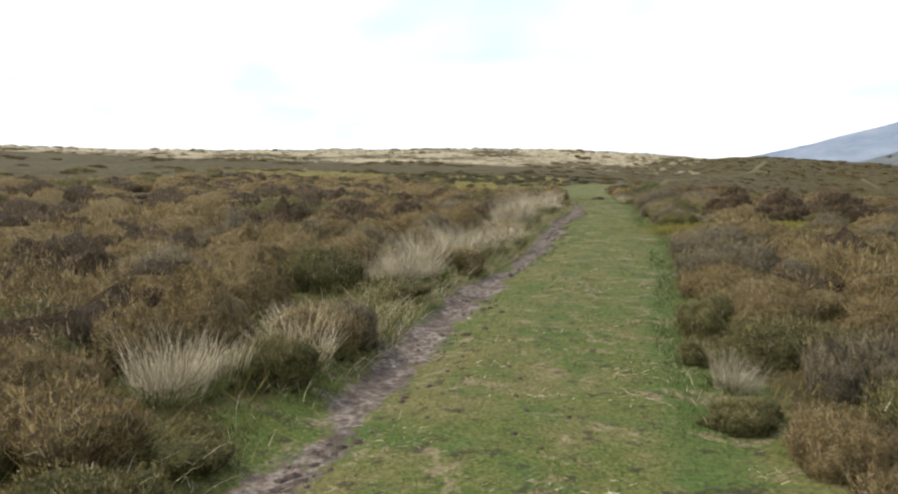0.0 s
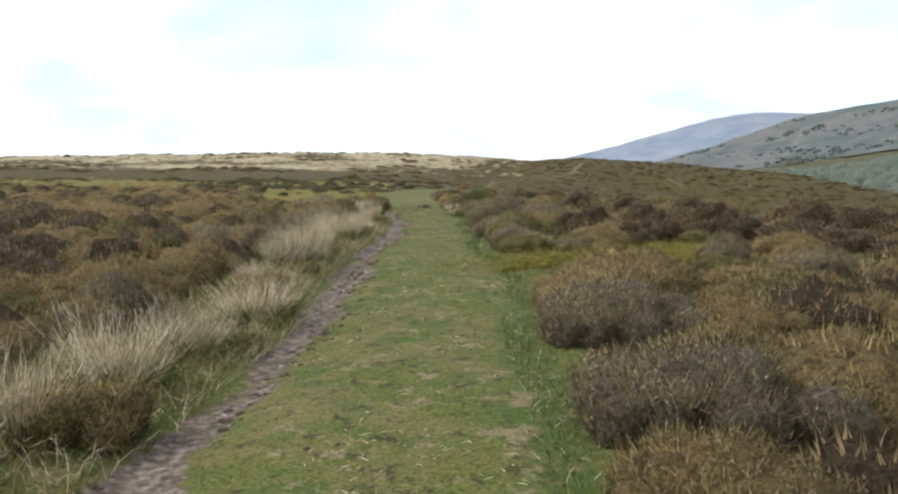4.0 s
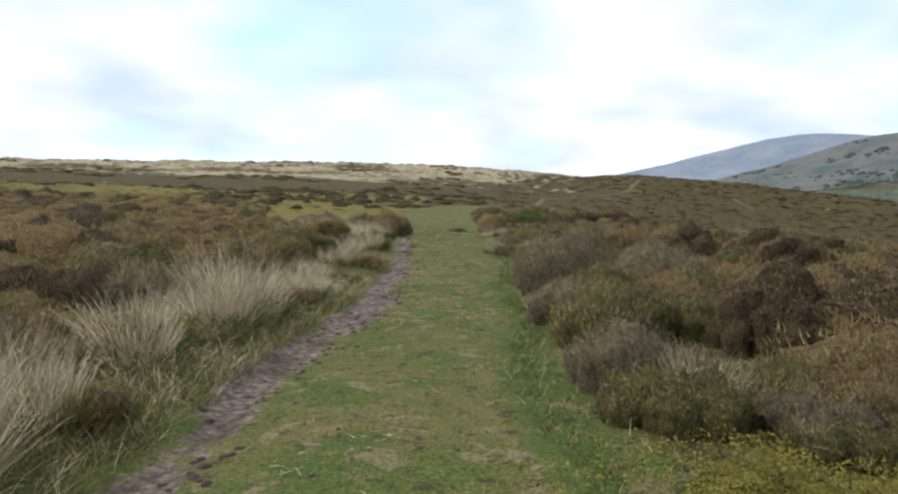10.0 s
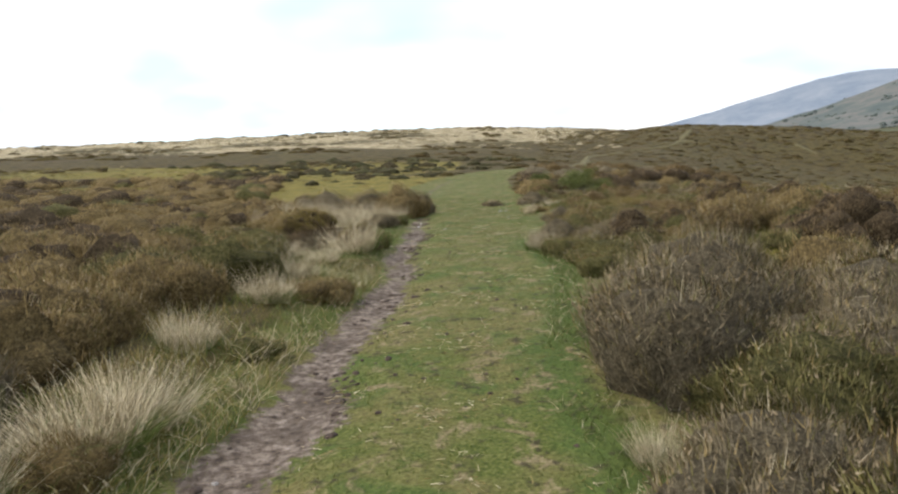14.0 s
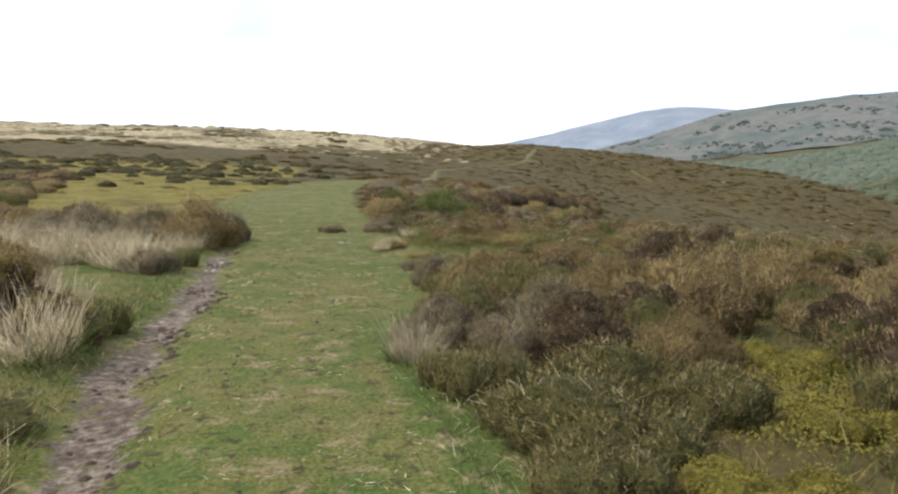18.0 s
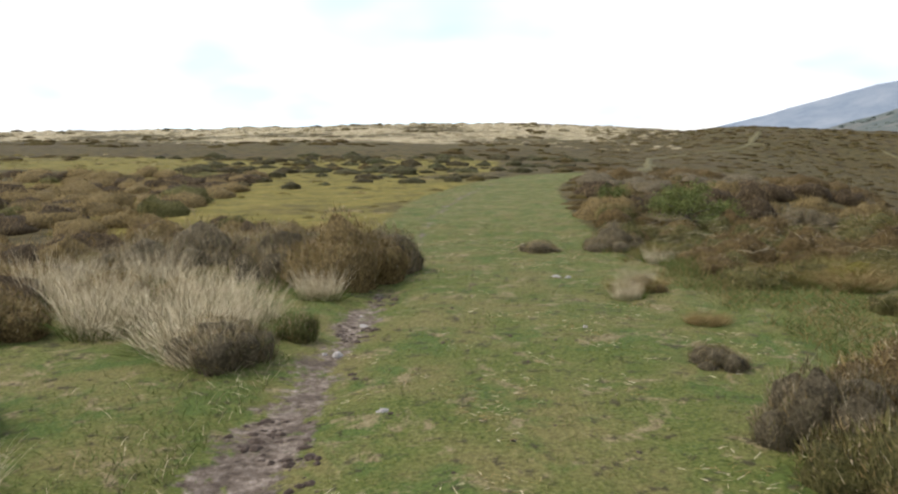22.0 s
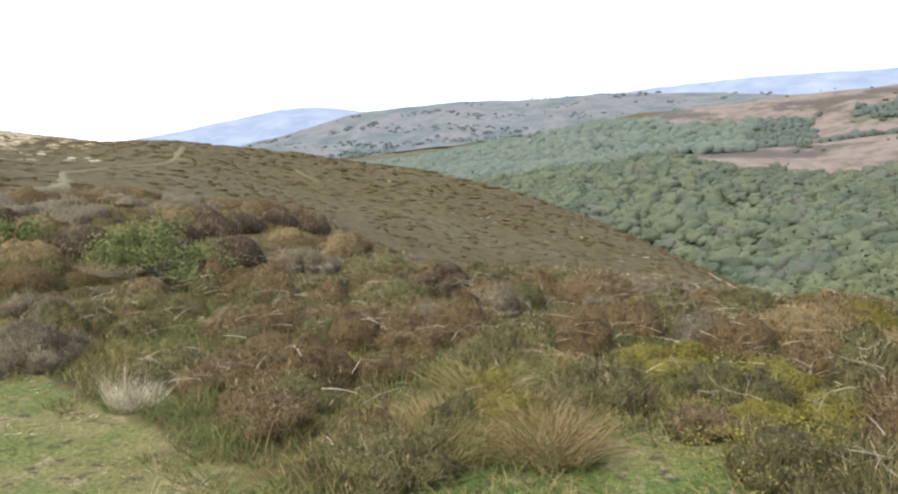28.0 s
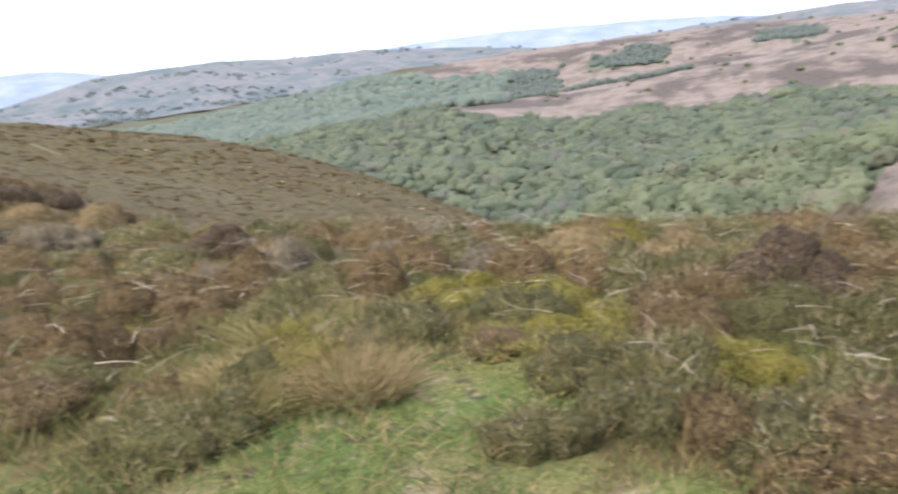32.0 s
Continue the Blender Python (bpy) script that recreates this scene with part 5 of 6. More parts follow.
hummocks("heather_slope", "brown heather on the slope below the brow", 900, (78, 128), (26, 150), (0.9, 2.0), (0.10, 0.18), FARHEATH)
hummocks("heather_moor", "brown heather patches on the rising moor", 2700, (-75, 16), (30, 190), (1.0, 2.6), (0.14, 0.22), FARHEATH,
         lambda x, y: (rough(x, y, 30, 41) > 0.006 * np.maximum(np.hypot(x - VX, y - VY) - 60, 0)) | (np.hypot(x - VX, y - VY) < 28))
hummocks("scrub", "small grey-green bushes beside the far bend of the path", 170, (-22, 13), (24, 62), (0.8, 1.7), (0.22, 0.34), FARBUSH)
LIMETUFT = hummock_material("lime_grass", [(0.0, (0.11, 0.09, 0.022)), (0.5, (0.165, 0.130, 0.030)), (0.8, (0.21, 0.16, 0.05)), (1.0, (0.34, 0.27, 0.14))], 4.0)
hummocks("lime_tufts", "yellow-green grass tufts on the flat", 1500, (-42, 2), (11, 62), (0.3, 0.9), (0.12, 0.22), LIMETUFT)
hummocks("bent_grass", "bleached grass tufts on the moor's crest", 1900, (-60, 21), (95, 215), (0.8, 2.4), (0.12, 0.22), FARBENT, lambda x, y: rough(x, y, 26, 43) < 0.35)
hummocks("pale_tufts", "pale grass tufts scattered on the hillside", 110, (42, 64), (80, 118), (0.35, 0.9), (0.1, 0.16), FARBENT)
hummocks("crest_bushes", "dark bushes along the moor's skyline", 16, (-45, 14), (165, 205), (1.4, 2.6), (0.2, 0.3), FARBUSH)

# ---- short grass of the path ----


def turf_grass():
    n = 90000
    y = gw.uniform(-1, 48, n)
    x = np.interp(y, LINE[:, 1], LINE[:, 0]) + gw.uniform(-3.4, 4.4, n)
    m = turf_mask(x, y)
    off, along = across(x, y)
    mw = mud_width(along)
    ok = (m > 0.45 + 0.25 * rough(x, y, 0.9, 51)) & (np.abs(off + mud_in(along) + mw / 2) > mw / 2 * (0.9 + 0.3 * rough(x, y, 0.7, 52)))
    x, y = x[ok], y[ok]
    p = np.stack([x, y, height(x, y) - 0.005], 1)
    d = unit(np.stack([gw.normal(0, 0.6, len(x)), gw.normal(0, 0.6, len(x)), np.ones(len(x))], 1))
    a, b = frames_of(d, gw)
    ln = gw.uniform(0.022, 0.055, (len(x), 1)) * (1 + 0.5 * rough(x, y, 1.1, 53)[:, None])
    v = np.stack([p - a * 0.0028, p + a * 0.0028, p + d * ln], 1).reshape(-1, 3)
    f = np.arange(len(x) * 3).reshape(-1, 3)
    tagged(new("turf", mesh_of("turf", v, f, [TURFBLADE], smooth=False)), "short grazed grass on the path", "grass", kind="stuff")
    # longer grass where the turf meets the heather and on the bank
    n = 36000
    y = gw.uniform(1, 47, n)
    right = gw.uniform(0, 1, n) < 0.45
    o = np.where(right, right_foot(y) - 0.12 + np.abs(gw.normal(0, 0.3, n)), -mud_in(y) - mud_width(y) - 0.08 - np.abs(gw.normal(0, 0.45, n)))
    x = np.interp(y, LINE[:, 1], LINE[:, 0]) + o
    keep = (rough(x, y, 2.4, 54) > -0.5) & (y < 36) & ~((y > 30) & right)
    x, y = x[keep], y[keep]
    p = np.stack([x, y, height(x, y) - 0.01], 1)
    d = unit(np.stack([gw.normal(0, 0.5, len(x)), gw.normal(0, 0.5, len(x)), np.ones(len(x))], 1))
    v, f = blade_cloud(p, d, 0.13, 0.0020, gw, 0.35)
    bank = gw.uniform(1.2, 29, 15000)
    q = rough(bank, bank * 0, 5.0, 55)
    o = -mud_in(bank) - mud_width(bank) - 0.06 - np.abs(gw.normal(0, 0.42, len(bank)))
    bx = np.interp(bank, LINE[:, 1], LINE[:, 0]) + o
    keep = gw.uniform(-0.9, 0.6, len(bank)) < q
    bx, bank = bx[keep], bank[keep]
    bp = np.stack([bx, bank, height(bx, bank) - 0.01], 1)
    bd = unit(np.stack([gw.normal(0.1, 0.4, len(bx)), gw.normal(0, 0.4, len(bx)), np.ones(len(bx))], 1))
    bv, bf = blade_cloud(bp, bd, 0.30, 0.0019, gw, 0.45)
    tone = np.repeat(gw.choice(3, len(bx), p=(0.3, 0.38, 0.32)), 5)
    tagged(new("bank_grass", mesh_of("bank_grass", bv, bf, [STRAW, YELLOWRUSH, GREENGRASS], index=tone, normals=unit(gw.normal(0, 0.4, bv.shape) + (0, 0, 1)))), "long straw and olive grass on the bank", "grass", kind="stuff")
    half = np.repeat(gw.uniform(0, 1, len(x)) < 0.1, 5).astype(int)
    tagged(new("verge_grass", mesh_of("verge_grass", v, f, [GREENGRASS, STRAW], index=half, normals=unit(gw.normal(0, 0.4, v.shape) + (0, 0, 1)))), "longer green and straw grass along the verges", "grass", kind="stuff")


turf_grass()


def bare_stalks():
    """Bleached stalks and fine dead twigs standing out of the bushes round the viewpoint."""
    n = 2600
    b, r = np.radians(gw.uniform(20, 118, n)), np.sqrt(gw.uniform(3.2 ** 2, 13.5 ** 2, n))
    x, y = VX + r * np.sin(b), VY + r * np.cos(b)
    keep = (turf_mask(x, y) < 0.4) & (rough(x, y, 1.8, 84) > -0.25)
    x, y = x[keep], y[keep]
    m = len(x)
    p = np.stack([x, y, height(x, y) + gw.uniform(0.12, 0.42, m)], 1)
    d = unit(np.stack([gw.normal(0, 1.0, m), gw.normal(0, 1.0, m), np.abs(gw.normal(0.25, 0.35, m))], 1))
    v, f = blade_cloud(p, d, 0.26, 0.0024, gw, 0.35)
    tagged(new("bare_stalks", mesh_of("bare_stalks", v, f, [TWIG, STRAW], smooth=False, index=np.repeat(gw.integers(0, 2, m), 5))), "bleached bare stalks standing out of the heather", "stalks", kind="stuff")


bare_stalks()


def rough_grass():
    n = 60000
    x, y = gw.uniform(8.8, 14.5, n), gw.uniform(32.5, 44, n)
    left = gw.uniform(0, 1, n) < 0.3
    x = np.where(left, gw.uniform(1.5, 5.5, n), x)
    y = np.where(left, gw.uniform(29, 40, n), y)
    keep = (rough(x, y, 1.6, 81) > -0.2) & ((turf_mask(x, y) < 0.9) | ((x > 9.9) & (y < 39.2) & (gw.uniform(0, 1, n) < 0.85)))
    x, y = x[keep], y[keep]
    p = np.stack([x, y, height(x, y) - 0.01], 1)
    d = unit(np.stack([gw.normal(0, 0.6, len(x)), gw.normal(0, 0.6, len(x)), np.ones(len(x))], 1))
    v, f = blade_cloud(p, d, 0.19, 0.0032, gw, 0.45)
    tone = np.repeat(gw.integers(0, 3, len(x)), 5)
    tagged(new("rough_grass", mesh_of("rough_grass", v, f, [GREENGRASS, RUSH, GREENGRASS], smooth=False, index=tone)), "rough green and brown grass between the bushes", "grass", kind="stuff")


rough_grass()


def undergrowth():
    """Low shoots that cover the ground between the bushes."""
    n = 190000
    y = gw.uniform(-1, 46, n)
    x = np.interp(y, LINE[:, 1], LINE[:, 0]) + np.where(gw.uniform(0, 1, n) < 0.4, -gw.uniform(1.7, 6, n), gw.uniform(1.1, 9.0, n))
    at_view = gw.uniform(0, 1, n) < 0.3
    x, y = np.where(at_view, gw.uniform(9, 15.5, n), x), np.where(at_view, gw.uniform(32.5, 44.5, n), y)
    keep = turf_mask(x, y) < 0.55 + 0.2 * rough(x, y, 0.8, 92)
    x, y = x[keep], y[keep]
    m = len(x)
    p = np.stack([x, y, height(x, y) - 0.01], 1)
    d = unit(np.stack([gw.normal(0, 0.55, m), gw.normal(0, 0.55, m), np.ones(m)], 1))
    swell = 1 + 0.7 * rough(x, y, 1.3, 91)[:, None]
    v, f = sprig_cloud(p, d, 0.13 * np.clip(swell, 0.4, 2.0), 0.0065, gw)
    kind = np.clip(rough(x, y, 3.0, 93) * 1.3 + gw.normal(0, 0.8, m) + 1.6, 0, 3.99).astype(int)
    tagged(new("undergrowth", mesh_of("undergrowth", v, f, [GREENGRASS, GREENHEATH, YELLOWRUSH, HEATHER], smooth=False, index=kind)), "low green and brown undergrowth between the bushes", "undergrowth", kind="stuff")
    # mats of bilberry in the gaps of the heather
    bits = []
    for cx, cy, rx, ry, k in ((7.1, 16.6, 2.7, 1.35, 32000), (9.9, 28.2, 1.15, 0.85, 9000), (9.9, 25.6, 1.5, 0.85, 12000), (13.0, 37.1, 1.0, 0.7, 4000), (15.3, 38.2, 1.2, 0.9, 4000), (12.3, 41.2, 1.0, 0.7, 3000), (5.2, 16.3, 0.5, 0.4, 1500)):
        a, r = gw.uniform(0, 6.28, k), np.sqrt(gw.uniform(0, 1, k)) * (1 + 0.2 * gw.normal(size=k))
        x, y = cx + rx * r * np.cos(a), cy + ry * r * np.sin(a)
        top = 0.10 + 0.07 * rough(x, y, 0.55, 94) + 0.05 * rough(x, y, 1.4, 95)
        p = np.stack([x, y, height(x, y) + np.maximum(top, 0.02) * gw.uniform(0.2, 1.1, k)], 1)
        bits.append(leaf_cloud(p, np.stack([gw.normal(0, 0.3, k), gw.normal(0, 0.3, k), np.ones(k)], 1), 0.022, gw))
    v, f = joined(bits)
    tagged(new("bilberry_mat", mesh_of("bilberry_mat", v, f, [BILBERRY], normals=unit(gw.normal(0, 0.35, v.shape) + (0, 0, 1)))), "mats of yellow-green bilberry in the heather's gaps", "bilberry", kind="stuff")


undergrowth()


def rock(seed, rows=4, cols=8):
    v, f = dome_body(seed, 6.0, 1.0, rows, cols)
    r = np.random.default_rng(seed)
    return v * r.uniform(0.75, 1.2, 3), f


def litter():
    # clods along the muddy strip
    bits = []
    soil = Nodes("dark_clods", 0.95, 0.2)
    n = soil.noise(30, 5)
    soil.bump(n, 0.8, 0.01)
    mat = soil.done(soil.ramp(n, [(0.3, (0.030, 0.021, 0.015)), (0.7, (0.10, 0.072, 0.055))]))
    for i in range(3200):
        y = gw.uniform(2, 40) if i % 4 else gw.uniform(31, 39)
        mw = float(mud_width(y))
        o = -float(mud_in(y)) - mw * (0.5 + 0.75 * np.clip(gw.normal(0, 0.45), -1, 1)) + (0.12 if i % 3 else 0.0)
        x = float(np.interp(y, LINE[:, 1], LINE[:, 0])) + o
        if rough(x, y, 1.7, 61) < 0.0:
            continue
        s = 0.012 + 0.06 * gw.uniform() ** 2.5
        v, f = dome_body(int(gw.integers(50)), 7.0, 1.0, 3, 6)
        bits.append((v * (s * gw.uniform(0.8, 1.7), s * gw.uniform(0.8, 1.7), s * 0.8) + (x, y, z_at(x, y) - 0.006), f))
    v, f = joined(bits)
    tagged(new("clods", mesh_of("clods", v, f, [mat])), "dark crumbled soil clods on the muddy strip", "soil", kind="stuff")
    # dead thatch and droppings on the turf
    bits = []
    for i in range(620):
        y = gw.uniform(1, 46)
        x = float(np.interp(y, LINE[:, 1], LINE[:, 0])) + gw.uniform(-0.9, 1.2 if y < 33 else 2.6)
        if i % 2:
            m = int(gw.integers(6, 34))
            wide = 0.04 + 0.0035 * m
            p = np.stack([x + gw.normal(0, wide, m), y + gw.normal(0, wide, m), np.full(m, z_at(x, y) + 0.010)], 1)
            d = unit(np.stack([gw.normal(0, 1, m), gw.normal(0, 1, m), np.full(m, 0.12)], 1))
            bits.append(blade_cloud(p, d, 0.06, 0.0022, gw, 0.1))
    v, f = joined(bits)
    tagged(new("dead_thatch", mesh_of("dead_thatch", v, f, [RUSH, STRAW], smooth=False, index=np.repeat(gw.integers(0, 2, len(f) // 5), 5))), "wisps of dead grass lying on the turf", "grass", kind="stuff")
    bits = []
    for i in range(260):
        y = gw.uniform(1, 46)
        x = float(np.interp(y, LINE[:, 1], LINE[:, 0])) + gw.uniform(-0.9, 1.1)
        s = gw.uniform(0.015, 0.05)
        v, f = dome_body(int(gw.integers(50)), 7.0, 1.0, 3, 6)
        bits.append((v * (s, s * gw.uniform(0.8, 1.6), s * 0.7) + (x, y, z_at(x, y) - 0.004), f))
    v, f = joined(bits)
    tagged(new("droppings", mesh_of("droppings", v, f, [mat])), "dark droppings and crumbs of peat on the turf", "droppings", kind="stuff")
    # stones one can count
    me = [mesh_of("path_stone", *rock(200 + i), [STONE]) for i in range(4)]
    spots = [(8.6, 39.9, 0.16), (8.75, 39.8, 0.10), (5.95, 36.2, 0.12), (6.1, 37.4, 0.13), (10.1, 26.6, 0.16), (10.3, 26.5, 0.12), (8.2, 36.6, 0.06), (9.2, 38.9, 0.07), (6.4, 34.6, 0.09)]
    for _ in range(16):
        y = gw.uniform(2, 38)
        spots.append((float(np.interp(y, LINE[:, 1], LINE[:, 0])) - float(mud_in(y)) - float(mud_width(y)) * gw.uniform(0.1, 0.9), y, gw.uniform(0.025, 0.075)))
    for i, (x, y, s) in enumerate(spots):
        ob = new("path_stone", me[i % 4])
        ob.matrix_basis = pose(x, y, z_at(x, y) - s * 0.12, 0, 0, gw.uniform(0, 360)) @ Matrix.Diagonal((s, s, s * 0.8, 1))
        tagged(ob, "small pale weathered stone lying on the path", "stone", "stones on the path")


litter()


def tube(path, radius, sides=5):
    """A thin tapering branch along a row of places."""
    path = [Vector(p) for p in path]
    v, f = [], []
    for i, p in enumerate(path):
        d = (path[min(i + 1, len(path) - 1)] - path[max(i - 1, 0)]).normalized()
        a = d.orthogonal().normalized()
        b = d.cross(a)
        r = radius * (1 - 0.75 * i / (len(path) - 1))
        for s in range(sides):
            t = 2 * math.pi * s / sides
            v.append(p + (a * math.cos(t) + b * math.sin(t)) * r)
    for i in range(len(path) - 1):
        for s in range(sides):
            a, b = i * sides + s, i * sides + (s + 1) % sides
            f += [(a, b, b + sides), (a, b + sides, a + sides)]
    return np.array([tuple(q) for q in v]), np.array(f)


def dead_branch(seed, length):
    """A bleached, forked branch lying across the heather."""
    r = random.Random(seed)
    thing = new("dead_branch")

    def limb(start, heading, ln, rad, depth, holder, name):
        pts, p, h = [start], Vector(start), Vector(heading).normalized()
        forks = []
        for i in range(6):
            h = (h + Vector((r.uniform(-0.5, 0.5), r.uniform(-0.5, 0.5), r.uniform(-0.3, 0.3)))).normalized()
            p = p + h * ln / 6
            pts.append(tuple(p))
            if i in (1, 3, 4) and depth < 2:
                forks.append((tuple(p), h + Vector((r.uniform(-0.9, 0.9), r.uniform(-0.9, 0.9), r.uniform(-0.1, 0.4)))))
        v, f = tube(pts, rad * 0.8)
        ob = part(name, mesh_of(name, v, f, [TWIG]), holder)
        for s, hd in forks:
            limb(s, hd, ln * r.uniform(0.35, 0.6), rad * 0.6, depth + 1 if depth else 2, ob if depth == 0 else holder, "twig")

    limb((0, 0, 0), (1, 0, 0.12), length, 0.009, 0, thing, "limb")
    return thing


BRANCHES = [dead_branch(i, 0.9) for i in range(3)]
for i, (x, y, up, turn, s) in enumerate([(12.2, 35.4, 0.52, 140, 1.1), (12.5, 35.0, 0.5, 200, 0.9), (12.7, 37.2, 0.42, 30, 0.9), (13.0, 37.0, 0.4, 170, 1.0), (12.8, 34.9, 0.45, 80, 1.0), (13.3, 33.0, 0.55, 20, 0.9),
                                         (15.6, 33.2, 0.8, 150, 0.9), (15.9, 33.6, 0.75, 60, 0.8), (13.2, 43.0, 0.55, 70, 0.9), (12.9, 41.0, 0.6, 10, 1.0), (13.4, 41.2, 0.6, 100, 0.8), (12.2, 33.6, 0.3, 250, 1.0),
                                         (11.9, 34.6, 0.3, 120, 1.1), (7.4, 24.0, 0.75, 40, 0.7), (7.9, 23.3, 0.55, 190, 0.7), (9.2, 29.8, 0.8, 100, 0.7), (11.8, 36.2, 0.45, 20, 0.8), (14.0, 36.8, 0.5, 60, 0.9), (9.4, 35.2, 0.1, 30, 0.5),
                                         (9.0, 20.0, 0.8, 10, 0.7), (12.1, 27.9, 0.75, 200, 0.7)]):
    m = pose(x, y, z_at(x, y) + up * 0.68, 0, gp.uniform(-25, 10), turn) @ Matrix.Scale(s, 4)
    tagged(copy_thing(BRANCHES[i % 3], m @ Matrix.Diagonal((0.5, 0.5, 0.5, 1))), "bleached dead forked branch caught in the heather", "branch", "dead branches")
for t in BRANCHES:
    drop_pattern(t)


def shrub(name, label, x, y, wide, tall, mat, leaves, seed):
    """A small thorn bush: a short stem, spreading limbs and loose leaves."""
    r, g = random.Random(seed), np.random.default_rng(seed)
    thing = new(name)
    thing.location = (x, y, z_at(x, y) - 0.05)
    part("trunk", mesh_of("trunk", *tube([(0, 0, 0), (0.03, 0.02, tall * 0.2), (0.0, 0.05, tall * 0.42)], 0.06, 7), [BARK]), thing)
    tips = []
    for i in range(13):
        a, e = i * 2.4, r.uniform(0.12, 1.25)
        d = Vector((math.cos(a) * math.cos(e) * wide * 0.5, math.sin(a) * math.cos(e) * wide * 0.5, math.sin(e) * tall * 0.62))
        s = Vector((0, 0, tall * r.uniform(0.05, 0.3)))
        pts = [s, s + d * 0.35 + Vector((0, 0, 0.05)), s + d * 0.7 + Vector((r.uniform(-.05, .05), r.uniform(-.05, .05), 0.06)), s + d]
        part("limb", mesh_of("limb", *tube(pts, 0.022), [BARK]), thing)
        tips += [pts[2], pts[3], pts[1] * 0.4 + pts[2] * 0.6, pts[2] * 0.5 + pts[3] * 0.5]
    tips = np.array([tuple(t) for t in tips])
    p = tips[g.integers(len(tips), size=leaves)] + g.normal(0, 1, (leaves, 3)) * (wide * 0.075, wide * 0.075, tall * 0.075)
    p[:, 2] = np.maximum(p[:, 2], tall * g.uniform(0.05, 0.2, leaves))
    v, f = leaf_cloud(p, g.normal(size=p.shape), 0.055, g)
    part("crown", mesh_of("crown", v, f, [mat], smooth=False), thing)
    tagged(thing, label, "bush")


shrub("hawthorn_bush", "green hawthorn bush on the heather slope", 13.2, 46.7, 2.0, 1.15, HAWTHORN, 5600, 1)
shrub("hawthorn_bush", "small dark green thorn bush beside the path", 12.3, 50.0, 1.2, 0.85, HAWTHORN, 2600, 2)
shrub("hawthorn_bush", "small green thorn bush low on the hillside", 58.0, 62.0, 3.2, 1.6, HAWTHORN, 2600, 3)

# ---- tracks on the far slope ----


def strip(name, label, pts, width, mat, lift=0.12):
    """A trodden line laid over the ground."""
    line = smooth_line(pts, 10)
    d = np.gradient(line, axis=0)
    side = np.stack([d[:, 1], -d[:, 0]], 1) / np.maximum(np.hypot(d[:, 0], d[:, 1])[:, None], 1e-6)
    g = np.random.default_rng(5)
    w = width * (0.5 + 0.18 * g.normal(size=(len(line), 1)))
    a, b = line - side * w, line + side * w
    n = len(line)
    v = np.concatenate([np.c_[a, height(a[:, 0], a[:, 1]) + lift], np.c_[b, height(b[:, 0], b[:, 1]) + lift], np.c_[a - side * 0.3, height(a[:, 0], a[:, 1]) - 0.3], np.c_[b + side * 0.3, height(b[:, 0], b[:, 1]) - 0.3]])
    i = np.arange(n - 1)
    f = np.concatenate([np.stack([i, i + n, i + n + 1, i + 1], 1), np.stack([i + 2 * n, i, i + 1, i + 2 * n + 1], 1), np.stack([i + n, i + 3 * n, i + 3 * n + 1, i + n + 1], 1)])
    tagged(new(name, mesh_of(name, v, f, [mat])), label, "track", kind="structure")


def track_material(name, a, b):
    k = Nodes(name, 0.95, 0.1)
    n = k.noise(1.3, 5, 0.7)
    k.bump(n, 0.6, 0.1)
    return k.done(k.ramp(n, [(0.3, a), (0.7, b)]))


TRODDEN = track_material("trodden_grass", (0.08, 0.072, 0.034), (0.155, 0.13, 0.065))
SCREE = track_material("pale_scree", (0.13, 0.10, 0.065), (0.36, 0.29, 0.22))


def spot(b, r):
    return (VX + r * math.sin(radians(b)), VY + r * math.cos(radians(b)))


strip("track_far_path", "thin trodden path climbing to the knoll", [(18.0, 71), (24, 82), spot(19.0, 72), spot(21, 86), spot(23.6, 97), spot(25.9, 105), spot(26.6, 116), spot(26.9, 124)], 0.6, TRODDEN)
strip("track_knoll", "pale grassy fork of the path at the knoll", [spot(26.0, 106), spot(26.9, 109), spot(27.6, 108)], 0.8, TRODDEN)
strip("track_scar", "pale eroded scar across the heather slope", [spot(35.0, 116), spot(36.0, 113), spot(36.9, 110)], 0.5, TRODDEN)
strip("track_scree", "pale stony track at the slope's edge", [spot(67.3, 118), spot(68.6, 112), spot(69.9, 107)], 0.9, SCREE)

# ---- the valley woods ----
gt = np.random.default_rng(31)


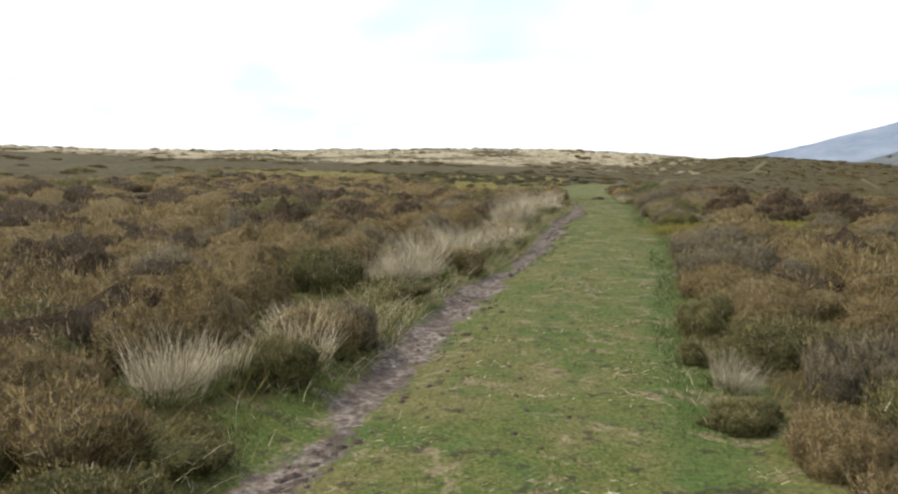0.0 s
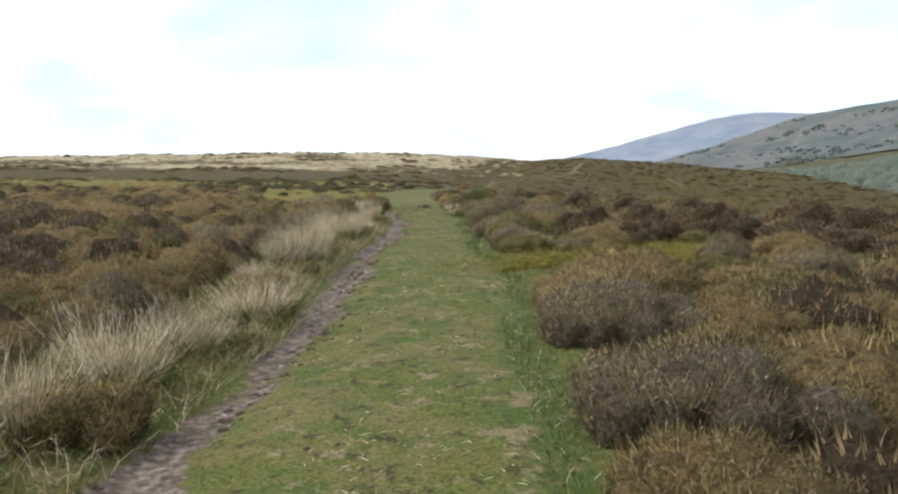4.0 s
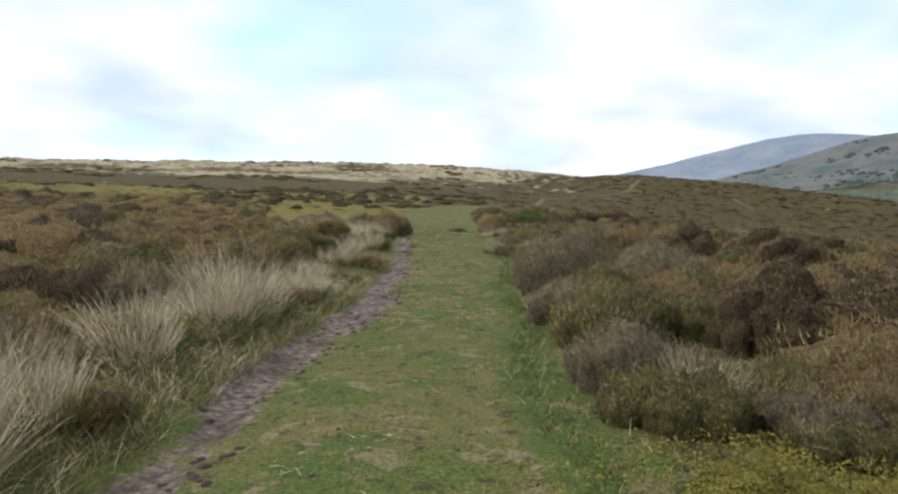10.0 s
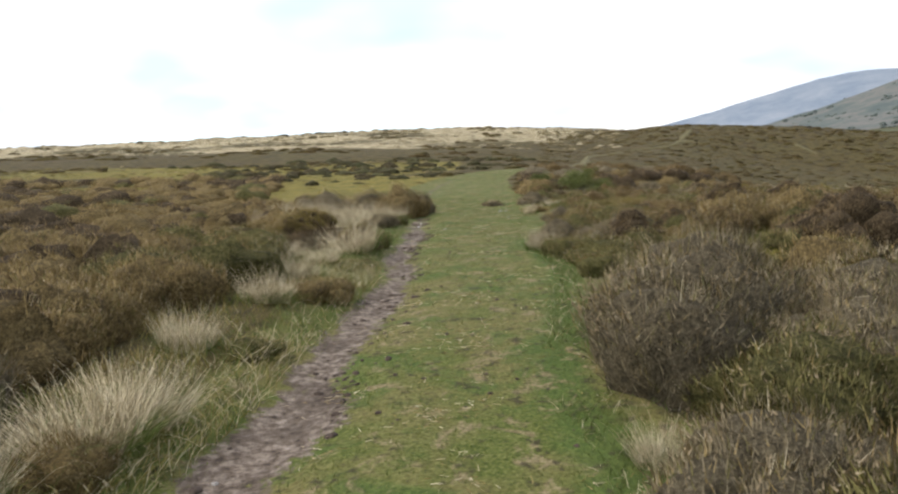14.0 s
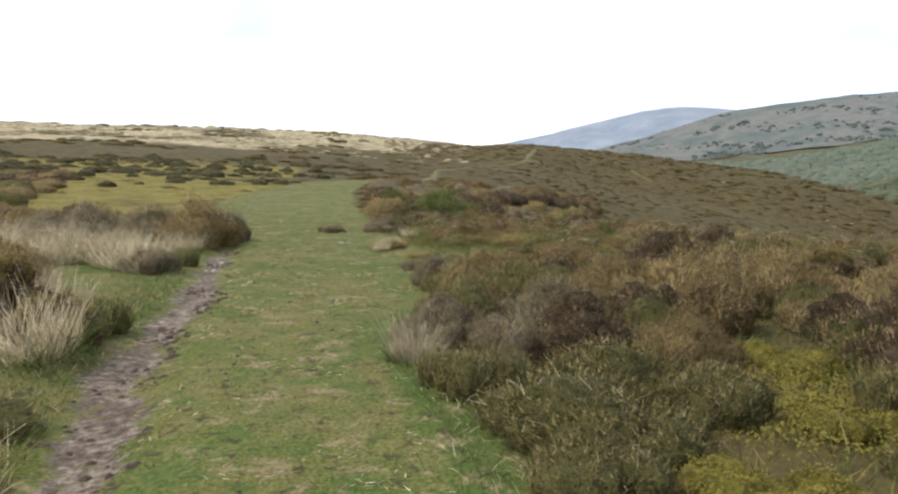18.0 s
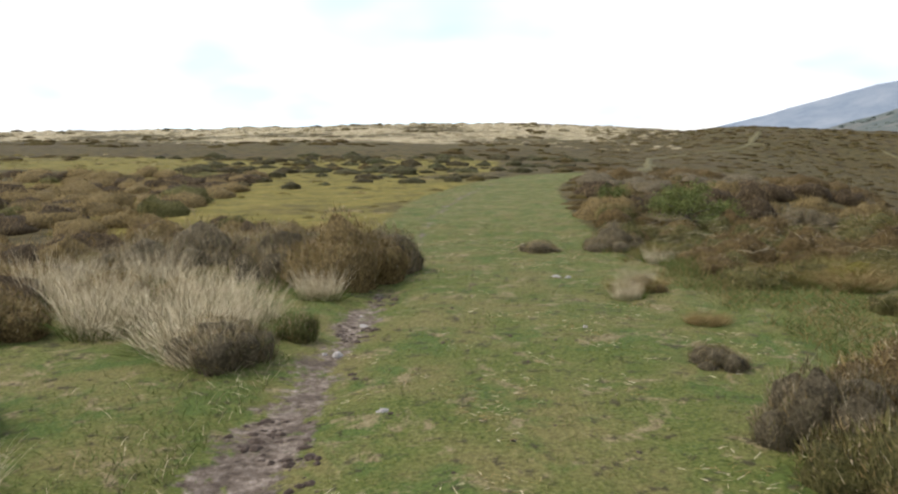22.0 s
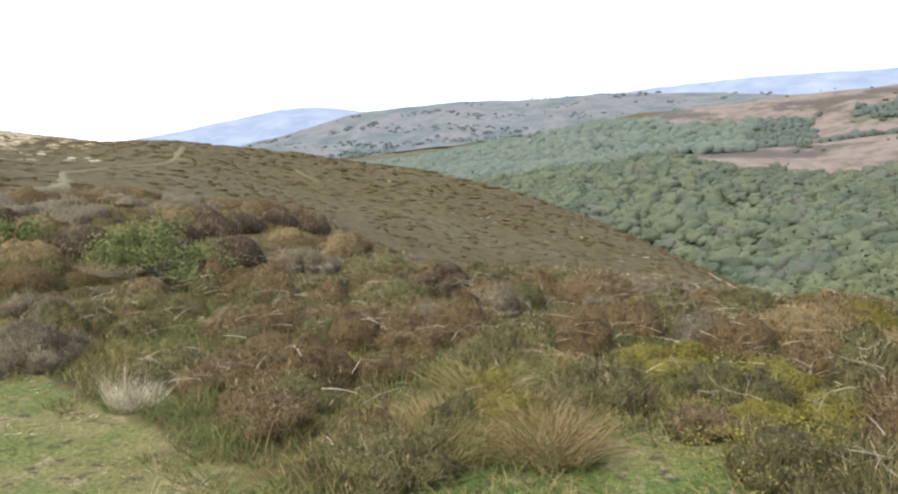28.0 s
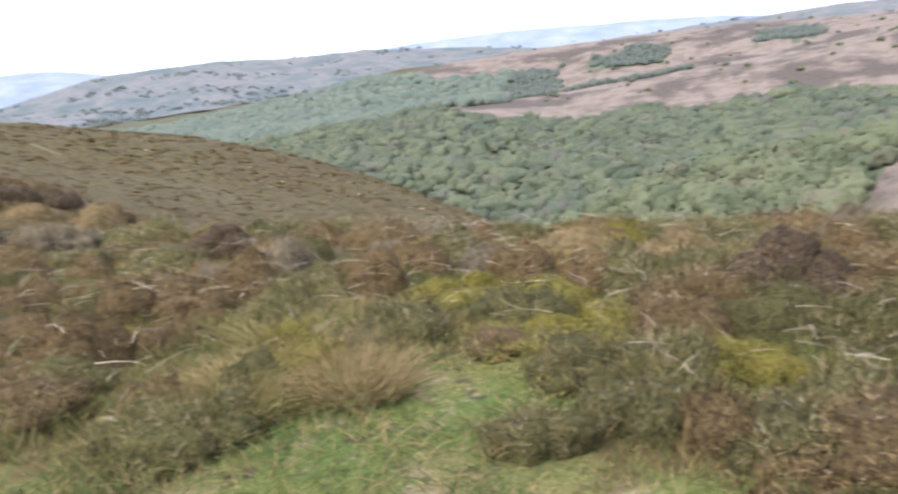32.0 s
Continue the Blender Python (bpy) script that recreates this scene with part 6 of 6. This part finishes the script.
def crowns(name, label, mat, x, y, size, clumps, tall=1.0, fine=True, lumps=6.5):
    """Tree crowns, each a lumpy dome fringed with leaf clumps, joined into one wood."""
    z = height(x, y)
    swell = 1 + 0.22 * rough(x, y, 70, 17) + 0.12 * rough(x, y, 25, 18)
    domes, leaves = [], []
    for i in range(len(x)):
        s, seed = size[i] * swell[i], int(gt.integers(400))
        at = np.array([x[i], y[i], z[i] + s * 0.1])
        v, f = dome_body(seed, lumps, 1.0, 7 if fine else 4, 15 if fine else 8)
        domes.append((v * (s, s * gt.uniform(0.85, 1.15), s * tall * gt.uniform(0.65, 0.9)) + at, f))
        d = gt.normal(size=(clumps, 3))
        d[:, 2] = np.abs(d[:, 2]) - 0.1
        d = unit(d)
        p = d * (0.5 * s * lump_factor(d, seed, lumps, 4))[:, None] * (1, 1, 0.8 * tall) * gt.uniform(0.94, 1.07, (clumps, 1)) + at
        n = unit(d + gt.normal(0, 0.5, d.shape))
        a, b = frames_of(n, gt)
        q = s * gt.uniform(0.03, 0.075, (clumps, 1))
        t = np.stack([p + a * q, p - a * q * 0.6 + b * q * 0.9, p - a * q * 0.5 - b * q * 0.9], 1).reshape(-1, 3)
        leaves.append((t, np.arange(clumps * 3).reshape(-1, 3)))
    v, f = joined(domes + leaves)
    tagged(new(name, mesh_of(name, v, f, [mat])), label, "trees", kind="stuff")


def wood_spots(b0, b1, r0, r1, gap):
    """Trees at even but shaken spacing over the wooded ground."""
    x, y = np.meshgrid(np.arange(-1400.0, 1400.0, gap), np.arange(-700.0, 1400.0, gap * 0.87))
    x[::2] += gap / 2
    x, y = (q.ravel() + gt.uniform(-0.38, 0.38, q.size) * gap for q in (x, y))
    x, y = x + VX, y + VY
    b, r = polar(x, y)
    ok = (b > b0) & (b < b1) & (r > r0) & (r < r1)
    x, y = x[ok], y[ok]
    ok = wood_mask(x, y) > 0.5
    return x[ok], y[ok]


x, y = wood_spots(31, 103, 190, 415, 9.0)
crowns("oak_wood", "yellow-green oak wood on the near valley side, brightened as the lit spur", WOODLEAF, x, y, gt.uniform(12, 19, len(x)), 110)
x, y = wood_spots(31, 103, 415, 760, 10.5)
crowns("oak_wood", "oak wood filling the valley, greyed with haze in its colour", MIDWOOD, x, y, gt.uniform(14, 21, len(x)), 40)
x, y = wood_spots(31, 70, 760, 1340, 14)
crowns("oak_wood", "oak wood on the opposite spur, haze mixed into its colour", FARWOOD, x, y, gt.uniform(16, 25, len(x)), 5, fine=False)
x, y = wood_spots(62, 93, 900, 1200, 9.0)
crowns("fir_plantation", "dark fir plantations and copses on the far hill, greyed with haze", FIRLEAF, x, y, gt.uniform(8, 12, len(x)), 16, tall=1.15, fine=False)


def scattered(name, label, b, r, n, size, mat, cat_bits=40):
    bb, rr = np.radians(gt.uniform(*b, n)), gt.uniform(*r, n)
    crowns(name, label, mat, VX + rr * np.sin(bb), VY + rr * np.cos(bb), gt.uniform(*size, n), cat_bits)


scattered("thorn_scrub", "scattered thorn bushes on the brown pasture", (97, 118), (340, 620), 46, (1.5, 3.4), WOODLEAF)
scattered("thorn_scrub", "scattered trees on the far brown hillside", (72, 116), (760, 1340), 150, (3, 7), WOODLEAF)
n = 5200
hb, hr = np.radians(gt.uniform(28, 100, n)), gt.uniform(1480, 2230, n)
hx, hy = VX + hr * np.sin(hb), VY + hr * np.cos(hb)
ok = rough(hx, hy, 260, 15) + 0.5 * rough(hx, hy, 80, 16) + gt.normal(0, 0.25, n) > 0.0012 * (hr - 1500)
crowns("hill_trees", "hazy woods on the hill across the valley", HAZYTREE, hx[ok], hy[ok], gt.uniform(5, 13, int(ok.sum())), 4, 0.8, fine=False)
